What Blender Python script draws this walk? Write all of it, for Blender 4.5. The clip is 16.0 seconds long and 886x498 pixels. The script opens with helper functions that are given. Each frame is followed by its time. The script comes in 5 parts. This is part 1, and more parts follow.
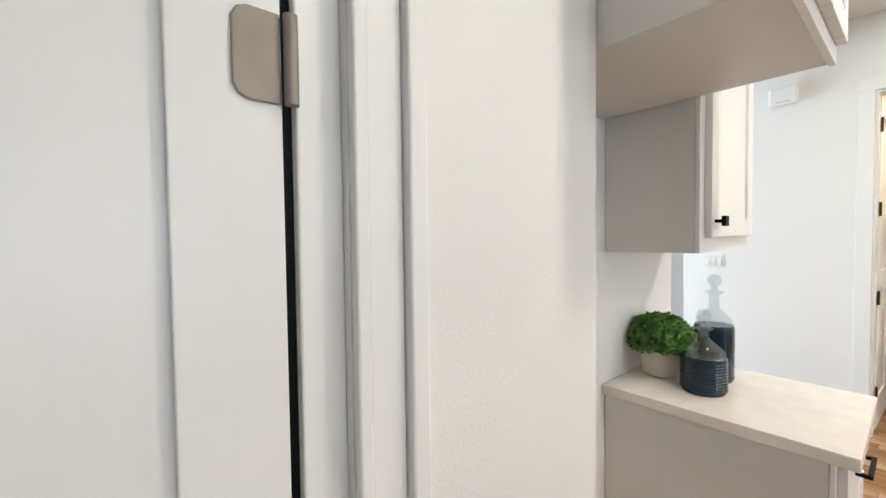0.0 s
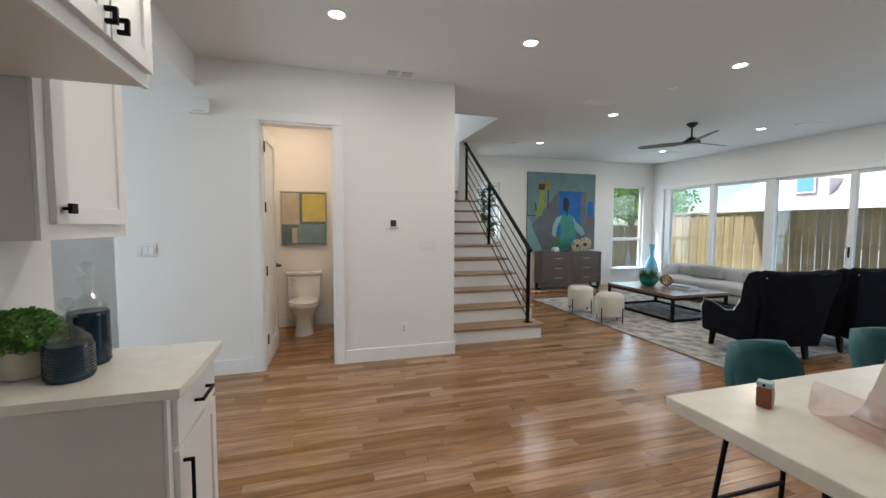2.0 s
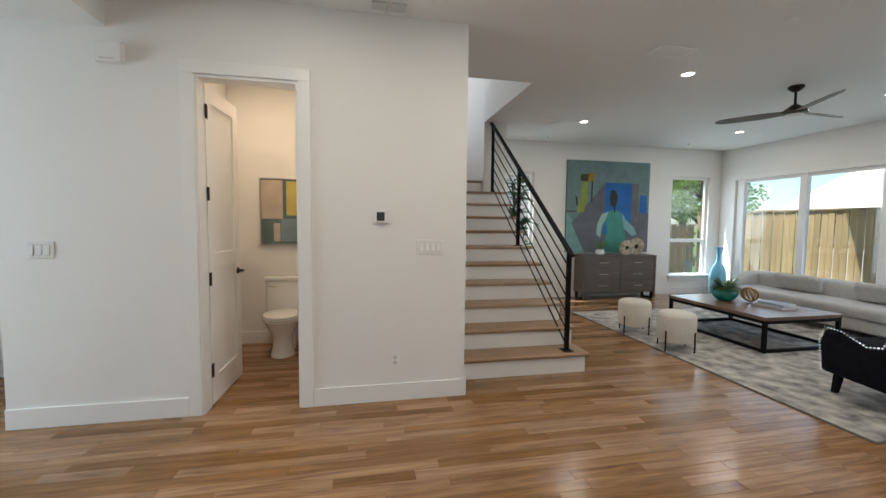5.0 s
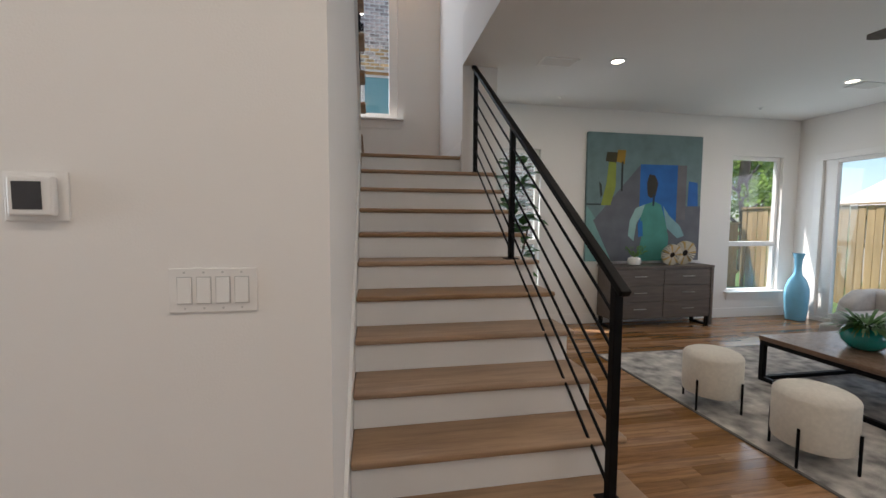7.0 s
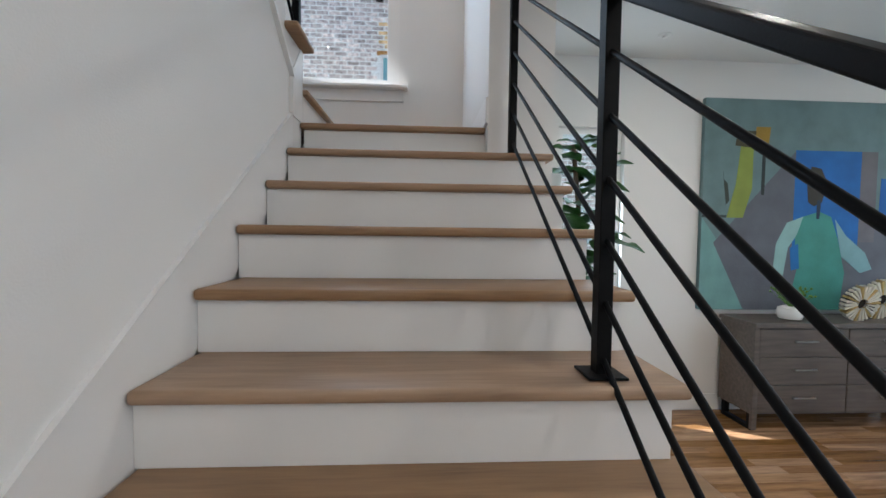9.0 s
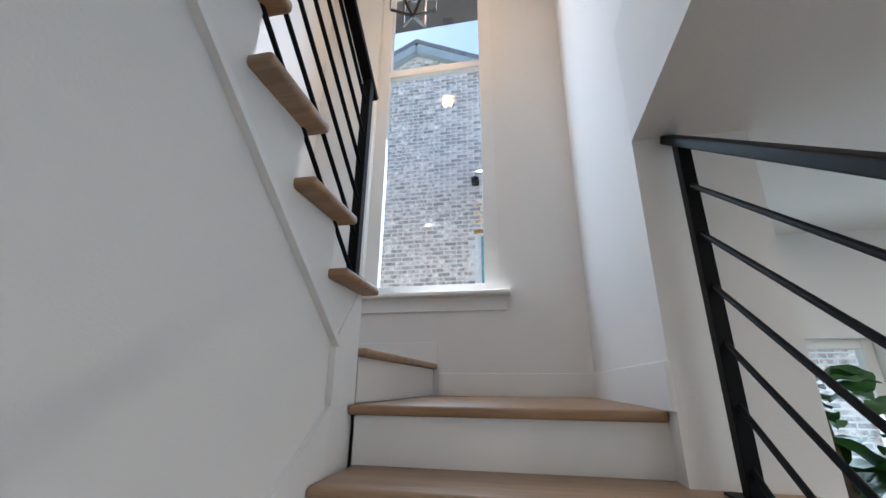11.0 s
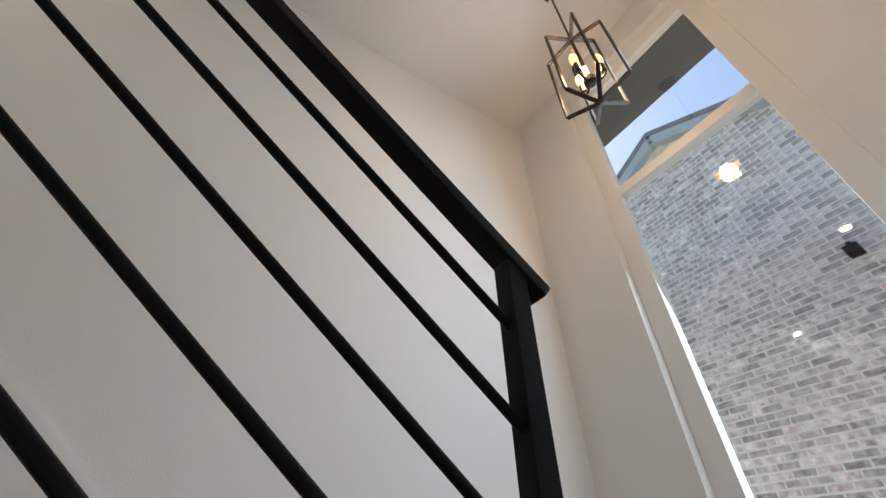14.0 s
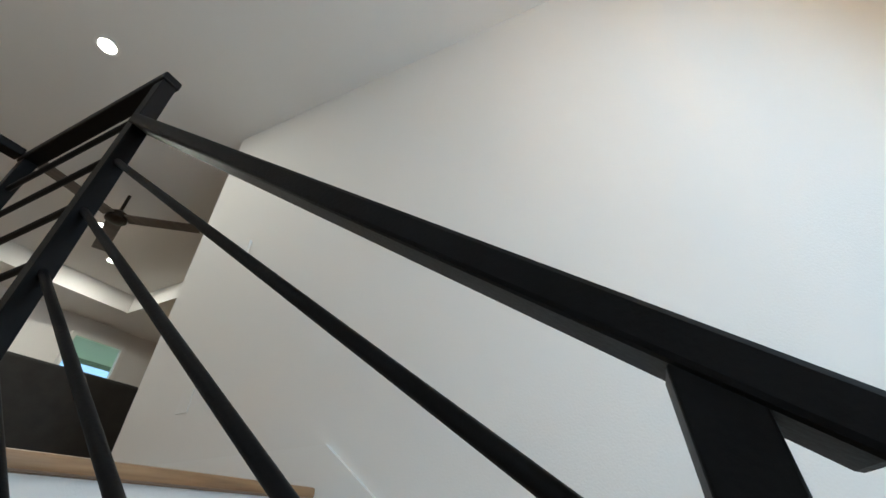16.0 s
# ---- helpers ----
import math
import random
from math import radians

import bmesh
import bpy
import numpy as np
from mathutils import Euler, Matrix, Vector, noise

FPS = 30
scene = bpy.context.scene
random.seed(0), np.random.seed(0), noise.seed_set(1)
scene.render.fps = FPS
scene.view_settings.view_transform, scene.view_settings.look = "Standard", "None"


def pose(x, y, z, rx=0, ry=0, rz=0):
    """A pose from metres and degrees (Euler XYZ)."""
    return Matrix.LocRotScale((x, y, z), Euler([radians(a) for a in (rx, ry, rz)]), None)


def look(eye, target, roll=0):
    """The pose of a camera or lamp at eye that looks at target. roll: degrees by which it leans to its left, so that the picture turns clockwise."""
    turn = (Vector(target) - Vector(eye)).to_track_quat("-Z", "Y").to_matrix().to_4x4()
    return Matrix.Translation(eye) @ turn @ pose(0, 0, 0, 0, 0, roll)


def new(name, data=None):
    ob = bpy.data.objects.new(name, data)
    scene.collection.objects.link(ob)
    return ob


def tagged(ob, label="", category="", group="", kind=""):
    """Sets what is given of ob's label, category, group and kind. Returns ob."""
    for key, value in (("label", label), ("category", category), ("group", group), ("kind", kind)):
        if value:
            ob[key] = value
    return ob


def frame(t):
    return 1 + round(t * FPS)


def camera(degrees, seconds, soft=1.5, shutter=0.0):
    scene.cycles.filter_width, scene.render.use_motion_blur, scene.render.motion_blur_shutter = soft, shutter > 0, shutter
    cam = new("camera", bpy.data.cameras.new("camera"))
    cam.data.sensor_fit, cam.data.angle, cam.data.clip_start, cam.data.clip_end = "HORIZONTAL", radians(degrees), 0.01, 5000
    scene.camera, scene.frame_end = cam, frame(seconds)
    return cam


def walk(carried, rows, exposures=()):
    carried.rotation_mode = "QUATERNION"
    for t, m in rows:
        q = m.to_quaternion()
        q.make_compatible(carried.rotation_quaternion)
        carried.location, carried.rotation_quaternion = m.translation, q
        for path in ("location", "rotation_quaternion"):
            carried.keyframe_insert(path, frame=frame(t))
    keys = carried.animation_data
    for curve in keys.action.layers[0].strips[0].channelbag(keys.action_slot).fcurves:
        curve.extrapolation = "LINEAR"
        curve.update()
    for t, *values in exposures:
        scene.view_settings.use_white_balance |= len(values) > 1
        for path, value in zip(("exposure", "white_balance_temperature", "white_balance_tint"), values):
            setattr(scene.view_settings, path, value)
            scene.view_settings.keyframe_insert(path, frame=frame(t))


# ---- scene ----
cam = camera(96.1, 16.0)
PATH = [
    (0, (-1.757, -4.108, 1.463), (-3.292, -2.827, 1.399), -0.7),
    (0.5, (-1.584, -4.139, 1.487), (-2.317, -2.282, 1.372), -0.5),
    (1, (-1.545, -4.203, 1.491), (-1.501, -2.208, 1.366), -0.1),
    (1.5, (-1.507, -4.215, 1.488), (-1.037, -2.275, 1.363), 0.1),
    (2, (-1.371, -4.207, 1.453), (-0.806, -2.292, 1.331), 0.2),
    (2.5, (-1.246, -4.182, 1.437), (-0.729, -2.254, 1.315), 0.4),
    (3, (-1.206, -4.152, 1.427), (-0.804, -2.197, 1.304), 0.5),
    (3.5, (-1.254, -3.984, 1.432), (-0.935, -2.014, 1.303), 0.5),
    (4, (-1.244, -3.776, 1.45), (-0.934, -1.805, 1.318), 0.4),
    (4.2, (-1.19, -3.69, 1.433), (-0.858, -1.722, 1.303), 0.4),
    (6.5, (-0.087, -1.599, 1.418), (0.334, 0.351, 1.282), 0.7),
    (7, (0.112, -1.127, 1.407), (0.465, 0.837, 1.275), 0.3),
    (7.5, (0.369, -0.651, 1.368), (0.651, 1.326, 1.258), 0.3),
    (8, (0.525, -0.149, 1.369), (0.751, 1.835, 1.264), 0.4),
    (8.2, (0.58, 0.052, 1.36), (0.784, 2.038, 1.257), 0.4),
    (10.3, (0.695, 1.332, 1.922), (0.499, 3.306, 2.183), 0.5),
    (10.5, (0.686, 1.398, 1.97), (0.42, 3.343, 2.351), 0.4),
    (11, (0.615, 1.547, 2.158), (0.234, 3.401, 2.802), 0.5),
    (11.5, (0.594, 1.702, 2.288), (0.128, 3.431, 3.18), 0.4),
    (12, (0.553, 1.869, 2.446), (0.004, 3.459, 3.528), 0.3),
    (12.5, (0.487, 2.053, 2.605), (-0.192, 3.509, 3.798), 0.1),
    (13, (0.514, 2.226, 2.715), (-0.344, 3.536, 3.959), -0.1),
    (13.5, (0.523, 2.359, 2.853), (-0.585, 3.461, 4.101), -0.0),
    (14, (0.42, 2.483, 3.001), (-0.902, 3.302, 4.259), -0.7),
    (14.5, (0.422, 2.533, 3.079), (-1.068, 2.982, 4.335), -2.0),
    (15, (0.338, 2.648, 3.218), (-1.224, 2.713, 4.465), -1.6),
    (15.5, (0.292, 2.733, 3.321), (-1.265, 2.471, 4.549), -2.2),
    (16, (0.268, 2.834, 3.34), (-1.219, 2.199, 4.517), -1.6),
]
# seconds, stops, kelvin, tint
LOOK = ((0, 1.85, 6050, 8), (0.5, 1.75, 6000, 8), (1, 1.4, 6000, 8), (2, 0.92, 5980, 8), (3.5, 0.90, 5980, 8), (5.5, 0.8, 6350, 9), (7, 0.58, 6450, 14), (8, 1.0, 6000, 9),
        (10.5, 1.22, 5700, 9), (11.5, 0.88, 5750, 9), (12.5, 0.7, 6000, 7), (14, 0.7, 6400, 9), (14.6, 0.75, 6550, 9), (15.2, 0.9, 6350, 7), (16, 1.1, 5850, 2))
walk(cam, [(t, look(e, g, r)) for t, e, g, r in PATH], LOOK)

# ---- world, sun, exposure ----
world = bpy.data.worlds.new("sky")
scene.world = world
world.use_nodes = True
wn = world.node_tree
sky = wn.nodes.new("ShaderNodeTexSky")
sky.sky_type = "NISHITA"
sky.sun_disc = False
SUN_DIR = Vector((-0.50, 0.27, 0.98)).normalized()
sky.sun_elevation = math.asin(SUN_DIR.z)
sky.sun_rotation = math.atan2(SUN_DIR.x, SUN_DIR.y)
wn.links.new(sky.outputs[0], wn.nodes["Background"].inputs[0])
wn.nodes["Background"].inputs[1].default_value = 0.15
sun = new("sun", bpy.data.lights.new("sun", "SUN"))
sun.data.energy, sun.data.angle, sun.data.color = 5.0, radians(0.5), (1.0, 0.95, 0.87)
sun.matrix_world = look(tuple(SUN_DIR * 30), (0, 0, 0))


def area_light(name, m, w, h, power, colour):
    ob = new(name, bpy.data.lights.new(name, "AREA"))
    ob.data.shape, ob.data.size, ob.data.size_y = "RECTANGLE", w, h
    ob.data.energy, ob.data.color = power, colour
    ob.matrix_world = m
    return ob


# daylight in the window openings
DAY = (0.74, 0.89, 1.0)
area_light("daylight_east", look((6.60, 1.1, 1.25), (0, 1.1, 1.0)), 4.8, 2.0, 13, DAY)
# dining lamp is added fill, in an unseen opening further along the wall
area_light("fill_east_dining", look((6.60, -4.2, 1.3), (0, -4.2, 1.0)), 3.4, 2.0, 30, DAY)
area_light("daylight_stair", look((-0.055, 4.31, 4.2), (0.1, 0, 3.2)), 0.8, 2.7, 15, (0.72, 0.86, 1.0))
area_light("daylight_north", look((5.83, 4.04, 1.35), (5.7, 0, 1.0)), 0.8, 1.9, 7, DAY)
area_light("daylight_fig", look((2.08, 4.04, 1.3), (2.1, 0, 1.0)), 0.55, 1.9, 5, DAY)
area_light("daylight_passage", look((-6.2, -1.1, 1.4), (0, -1.1, 1.2)), 1.6, 1.8, 55, DAY)

# ---- materials ----


def mat(name, base, rough=0.5, metal=0.0, spread=0.06, scale=6.0, bump=0.0, bump_scale=60.0, stretch=(1, 1, 1),
        rand=0.0, second=None, coat=0.0, spec=0.5):
    """A painted or natural surface: base colour broken by two scales of noise, with fine relief."""
    m = bpy.data.materials.new(name)
    m.use_nodes = True
    n, l = m.node_tree.nodes, m.node_tree.links
    b = n["Principled BSDF"]
    b.inputs["Roughness"].default_value, b.inputs["Metallic"].default_value = rough, metal
    b.inputs["Specular IOR Level"].default_value = spec
    if coat:
        b.inputs["Coat Weight"].default_value = coat
        b.inputs["Coat Roughness"].default_value = 0.12
    tc = n.new("ShaderNodeTexCoord")
    mp = n.new("ShaderNodeMapping")
    mp.inputs["Scale"].default_value = stretch
    l.new(tc.outputs["Object"], mp.inputs[0])
    big = n.new("ShaderNodeTexNoise")
    big.inputs["Scale"].default_value = scale
    big.inputs["Detail"].default_value = 6
    l.new(mp.outputs[0], big.inputs["Vector"])
    ramp = n.new("ShaderNodeValToRGB")
    lo = [max(0, c * (1 - spread)) for c in base]
    hi = [min(1, c * (1 + spread)) for c in (second or base)]
    ramp.color_ramp.elements[0].position, ramp.color_ramp.elements[1].position = 0.3, 0.7
    ramp.color_ramp.elements[0].color, ramp.color_ramp.elements[1].color = (*lo, 1), (*hi, 1)
    l.new(big.outputs[0], ramp.inputs[0])
    out = ramp.outputs[0]
    if rand:
        oi = n.new("ShaderNodeObjectInfo")
        geo = n.new("ShaderNodeNewGeometry")
        add = n.new("ShaderNodeMath")
        l.new(oi.outputs["Random"], add.inputs[0])
        l.new(geo.outputs["Random Per Island"], add.inputs[1])
        fr = n.new("ShaderNodeMath")
        fr.operation = "FRACT"
        l.new(add.outputs[0], fr.inputs[0])
        mr = n.new("ShaderNodeMapRange")
        mr.inputs["To Min"].default_value, mr.inputs["To Max"].default_value = 1 - rand, 1 + rand
        l.new(fr.outputs[0], mr.inputs[0])
        hsv = n.new("ShaderNodeHueSaturation")
        l.new(out, hsv.inputs["Color"])
        l.new(mr.outputs[0], hsv.inputs["Value"])
        out = hsv.outputs[0]
    l.new(out, b.inputs["Base Color"])
    if bump:
        fine = n.new("ShaderNodeTexNoise")
        fine.inputs["Scale"].default_value = bump_scale
        fine.inputs["Detail"].default_value = 5
        l.new(mp.outputs[0], fine.inputs["Vector"])
        bp = n.new("ShaderNodeBump")
        bp.inputs["Strength"].default_value = bump
        bp.inputs["Distance"].default_value = 0.01
        l.new(fine.outputs[0], bp.inputs["Height"])
        l.new(bp.outputs[0], b.inputs["Normal"])
        rr = n.new("ShaderNodeMapRange")
        rr.inputs["To Min"].default_value, rr.inputs["To Max"].default_value = rough * 0.88, min(1, rough * 1.12)
        l.new(fine.outputs[0], rr.inputs[0])
        l.new(rr.outputs[0], b.inputs["Roughness"])
    return m


def emit(name, colour, strength):
    m = bpy.data.materials.new(name)
    m.use_nodes = True
    b = m.node_tree.nodes["Principled BSDF"]
    b.inputs["Base Color"].default_value = (*colour, 1)
    b.inputs["Emission Color"].default_value = (*colour, 1)
    b.inputs["Emission Strength"].default_value = strength
    return m


def pane_mat(name, tint=(1, 1, 1), gloss=0.07):
    """Thin window pane: clear, with a faint mirror image."""
    m = bpy.data.materials.new(name)
    m.use_nodes = True
    n, l = m.node_tree.nodes, m.node_tree.links
    n.remove(n["Principled BSDF"])
    tr = n.new("ShaderNodeBsdfTransparent")
    tr.inputs[0].default_value = (*tint, 1)
    gl = n.new("ShaderNodeBsdfGlossy")
    gl.inputs["Roughness"].default_value = 0.0
    mx = n.new("ShaderNodeMixShader")
    mx.inputs[0].default_value = gloss
    l.new(tr.outputs[0], mx.inputs[1])
    l.new(gl.outputs[0], mx.inputs[2])
    l.new(mx.outputs[0], n["Material Output"].inputs[0])
    return m


def oak_mat(name, dark, light, rough, rand, along="x"):
    """Oak boards: long grain streaks, pores, board-to-board tone."""
    m = bpy.data.materials.new(name)
    m.use_nodes = True
    n, l = m.node_tree.nodes, m.node_tree.links
    b = n["Principled BSDF"]
    tc = n.new("ShaderNodeNewGeometry")
    oi = n.new("ShaderNodeObjectInfo")
    add = n.new("ShaderNodeMath")
    l.new(oi.outputs["Random"], add.inputs[0])
    l.new(tc.outputs["Random Per Island"], add.inputs[1])
    fr = n.new("ShaderNodeMath")
    fr.operation = "FRACT"
    l.new(add.outputs[0], fr.inputs[0])
    mp = n.new("ShaderNodeMapping")
    mp.inputs["Scale"].default_value = (1.2, 16, 16) if along == "x" else (16, 1.2, 16)
    l.new(tc.outputs["Position"], mp.inputs[0])
    off = n.new("ShaderNodeVectorMath")
    off.operation = "SCALE"
    off.inputs[0].default_value = (37, 23, 11)
    l.new(fr.outputs[0], off.inputs["Scale"])
    va = n.new("ShaderNodeVectorMath")
    l.new(mp.outputs[0], va.inputs[0])
    l.new(off.outputs[0], va.inputs[1])
    g = n.new("ShaderNodeTexNoise")
    g.inputs["Scale"].default_value, g.inputs["Detail"].default_value = 1.6, 8
    g.inputs["Distortion"].default_value = 0.7
    l.new(va.outputs[0], g.inputs["Vector"])
    pores = n.new("ShaderNodeTexNoise")
    pores.inputs["Scale"].default_value, pores.inputs["Detail"].default_value = 9, 3
    l.new(va.outputs[0], pores.inputs["Vector"])
    mixv = n.new("ShaderNodeMath")
    mixv.operation = "MULTIPLY_ADD"
    l.new(pores.outputs[0], mixv.inputs[0])
    mixv.inputs[1].default_value = 0.35
    l.new(g.outputs[0], mixv.inputs[2])
    ramp = n.new("ShaderNodeValToRGB")
    ramp.color_ramp.elements[0].position, ramp.color_ramp.elements[1].position = 0.42, 0.9
    ramp.color_ramp.elements[0].color, ramp.color_ramp.elements[1].color = (*dark, 1), (*light, 1)
    l.new(mixv.outputs[0], ramp.inputs[0])
    mr = n.new("ShaderNodeMapRange")
    mr.inputs["To Min"].default_value, mr.inputs["To Max"].default_value = 1 - rand, 1 + rand
    l.new(fr.outputs[0], mr.inputs[0])
    mr2 = n.new("ShaderNodeMapRange")
    mr2.inputs["To Min"].default_value, mr2.inputs["To Max"].default_value = 1.12, 0.85
    l.new(fr.outputs[0], mr2.inputs[0])
    hsv = n.new("ShaderNodeHueSaturation")
    l.new(ramp.outputs[0], hsv.inputs["Color"])
    l.new(mr.outputs[0], hsv.inputs["Value"])
    l.new(mr2.outputs[0], hsv.inputs["Saturation"])
    l.new(hsv.outputs[0], b.inputs["Base Color"])
    b.inputs["Roughness"].default_value = rough
    rr = n.new("ShaderNodeMapRange")
    rr.inputs["To Min"].default_value, rr.inputs["To Max"].default_value = rough * 0.8, rough * 1.25
    l.new(g.outputs[0], rr.inputs[0])
    l.new(rr.outputs[0], b.inputs["Roughness"])
    bp = n.new("ShaderNodeBump")
    bp.inputs["Strength"].default_value, bp.inputs["Distance"].default_value = 0.12, 0.004
    l.new(pores.outputs[0], bp.inputs["Height"])
    l.new(bp.outputs[0], b.inputs["Normal"])
    return m


WALL = mat("wall_paint", (0.80, 0.785, 0.76), 0.62, spread=0.012, scale=1.3, bump=0.10, bump_scale=160)
CEIL = mat("ceiling_paint", (0.76, 0.75, 0.73), 0.75, spread=0.012, scale=1.1, bump=0.12, bump_scale=140)
TRIM = mat("trim_paint", (0.82, 0.81, 0.79), 0.34, spread=0.01, scale=2.0, bump=0.03, bump_scale=40)
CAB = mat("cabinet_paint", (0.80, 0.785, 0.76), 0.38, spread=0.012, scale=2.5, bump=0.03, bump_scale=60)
# the cabinet white again, darkened for the shade on the bodies' sides
CAB_SHADED = mat("cabinet_paint_shaded", (0.70, 0.675, 0.64), 0.45, spread=0.015, scale=2.5, bump=0.03, bump_scale=60)
QUARTZ = mat("quartz", (0.78, 0.735, 0.66), 0.22, spread=0.05, scale=14, bump=0.0)
OAK = oak_mat("oak_floor", (0.150, 0.072, 0.029), (0.385, 0.205, 0.086), 0.20, 0.30)
TREAD = oak_mat("oak_tread", (0.23, 0.135, 0.072), (0.40, 0.255, 0.145), 0.42, 0.10)
SUBFLOOR = mat("plank_joint", (0.09, 0.055, 0.03), 0.8, spread=0.2)
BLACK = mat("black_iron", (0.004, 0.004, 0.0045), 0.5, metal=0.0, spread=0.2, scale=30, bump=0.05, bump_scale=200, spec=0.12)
BRONZE = mat("dark_bronze", (0.035, 0.026, 0.02), 0.4, metal=0.7, spread=0.3, scale=30, bump=0.05)
WARMBRASS = mat("aged_brass", (0.45, 0.26, 0.10), 0.35, metal=0.9, spread=0.2, scale=20)
PLASTIC = mat("white_plastic", (0.80, 0.79, 0.77), 0.35, spread=0.01)
GREYPLASTIC = mat("grey_plastic", (0.55, 0.55, 0.54), 0.5, spread=0.03)
SCREEN = mat("dark_screen", (0.05, 0.05, 0.055), 0.25, spread=0.1)
CHROME = mat("brushed_nickel", (0.55, 0.53, 0.50), 0.28, metal=1.0, spread=0.06, scale=40)
PORCELAIN = mat("porcelain", (0.83, 0.82, 0.79), 0.10, spread=0.01, coat=0.5)
PANE = pane_mat("window_pane", (0.93, 0.98, 0.99), 0.06)
PANE_STAIR = pane_mat("stair_window_pane", (0.96, 0.98, 0.98), 0.06)
LAMPGLOW = emit("lamp_glow", (1.0, 0.90, 0.74), 6)
BULBGLOW = emit("filament_glow", (1.0, 0.50, 0.14), 2.4)

# ---- building helpers ----


class Shape:
    """Gathers simple solids into one mesh."""

    def __init__(self):
        self.v, self.f = [], []

    def add(self, vs, fs):
        o = len(self.v)
        self.v += [tuple(p) for p in vs]
        self.f += [tuple(o + i for i in q) for q in fs]
        return self

    def box(self, x0, x1, y0, y1, z0, z1):
        vs = [(x, y, z) for z in (z0, z1) for x, y in ((x0, y0), (x1, y0), (x1, y1), (x0, y1))]
        return self.add(vs, [(3, 2, 1, 0), (4, 5, 6, 7), (0, 1, 5, 4), (1, 2, 6, 5), (2, 3, 7, 6), (3, 0, 4, 7)])

    def prism(self, poly, axis, a0, a1):
        """poly: pairs on the two other axes, in the order x, y, z."""
        n = len(poly)
        put = {"x": lambda a, p: (a, p[0], p[1]), "y": lambda a, p: (p[0], a, p[1]), "z": lambda a, p: (p[0], p[1], a)}[axis]
        vs = [put(a, p) for a in (a0, a1) for p in poly]
        fs = [tuple(range(n - 1, -1, -1)), tuple(range(n, 2 * n))]
        fs += [(i, (i + 1) % n, n + (i + 1) % n, n + i) for i in range(n)]
        return self.add(vs, fs)

    def bar(self, p0, p1, w, h, up=(0, 0, 1)):
        """A straight rectangular bar from p0 to p1, w wide and h high."""
        a, b = Vector(p0), Vector(p1)
        d = (b - a).normalized()
        s = d.cross(Vector(up))
        if s.length < 1e-4:
            s = d.cross(Vector((1, 0, 0)))
        s.normalize()
        u = s.cross(d)
        vs = [e + s * (i * w / 2) + u * (j * h / 2) for e in (a, b) for i, j in ((-1, -1), (1, -1), (1, 1), (-1, 1))]
        return self.add(vs, [(3, 2, 1, 0), (4, 5, 6, 7), (0, 1, 5, 4), (1, 2, 6, 5), (2, 3, 7, 6), (3, 0, 4, 7)])

    def cyl(self, p0, p1, r0, r1=None, seg=16):
        r1 = r0 if r1 is None else r1
        a, b = Vector(p0), Vector(p1)
        d = (b - a).normalized()
        s = d.orthogonal().normalized()
        u = d.cross(s)
        vs = [e + (s * math.cos(k * 2 * math.pi / seg) + u * math.sin(k * 2 * math.pi / seg)) * r
              for e, r in ((a, r0), (b, r1)) for k in range(seg)]
        fs = [tuple(range(seg - 1, -1, -1)), tuple(range(seg, 2 * seg))]
        fs += [(k, (k + 1) % seg, seg + (k + 1) % seg, seg + k) for k in range(seg)]
        return self.add(vs, fs)

    def lathe(self, profile, seg=24, at=(0, 0, 0), sx=1.0, sy=1.0):
        """Turns pairs of radius and height about the upright axis."""
        n = len(profile)
        vs = [(at[0] + sx * r * math.cos(k * 2 * math.pi / seg), at[1] + sy * r * math.sin(k * 2 * math.pi / seg), at[2] + z)
              for r, z in profile for k in range(seg)]
        fs = [(i * seg + k, i * seg + (k + 1) % seg, (i + 1) * seg + (k + 1) % seg, (i + 1) * seg + k)
              for i in range(n - 1) for k in range(seg)]
        fs += [tuple(range(seg - 1, -1, -1)), tuple(range((n - 1) * seg, n * seg))]
        return self.add(vs, fs)

    def tube(self, points, r, seg=10, closed=False):
        ps = [Vector(p) for p in points]
        n = len(ps)
        rings, s = [], None
        for i, p in enumerate(ps):
            a = ps[i - 1] if (i or closed) else p
            b = ps[(i + 1) % n] if (i < n - 1 or closed) else p
            d = (b - a).normalized()
            s = d.orthogonal().normalized() if s is None else (s - d * s.dot(d)).normalized()
            u = d.cross(s)
            rings += [p + (s * math.cos(k * 2 * math.pi / seg) + u * math.sin(k * 2 * math.pi / seg)) * r for k in range(seg)]
        m = n if closed else n - 1
        fs = [(i * seg + k, i * seg + (k + 1) % seg, ((i + 1) % n) * seg + (k + 1) % seg, ((i + 1) % n) * seg + k)
              for i in range(m) for k in range(seg)]
        if not closed:
            fs += [tuple(range(seg - 1, -1, -1)), tuple(range((n - 1) * seg, n * seg))]
        return self.add(rings, fs)

    def mesh(self, name, material, bevel=0.0, smooth=False, fix=True, segments=2):
        me = bpy.data.meshes.new(name)
        me.from_pydata(self.v, [], self.f)
        if fix or bevel:
            bm = bmesh.new()
            bm.from_mesh(me)
            bmesh.ops.recalc_face_normals(bm, faces=bm.faces)
            if bevel:
                edges = [e for e in bm.edges if len(e.link_faces) == 2 and e.calc_face_angle(0) > 0.6]
                bmesh.ops.bevel(bm, geom=edges, offset=bevel, segments=segments, profile=0.5, affect="EDGES", clamp_overlap=True)
            bm.to_mesh(me)
            bm.free()
        if smooth:
            for p in me.polygons:
                p.use_smooth = True
            me.set_sharp_from_angle(angle=radians(40))
        me.materials.append(material)
        return me


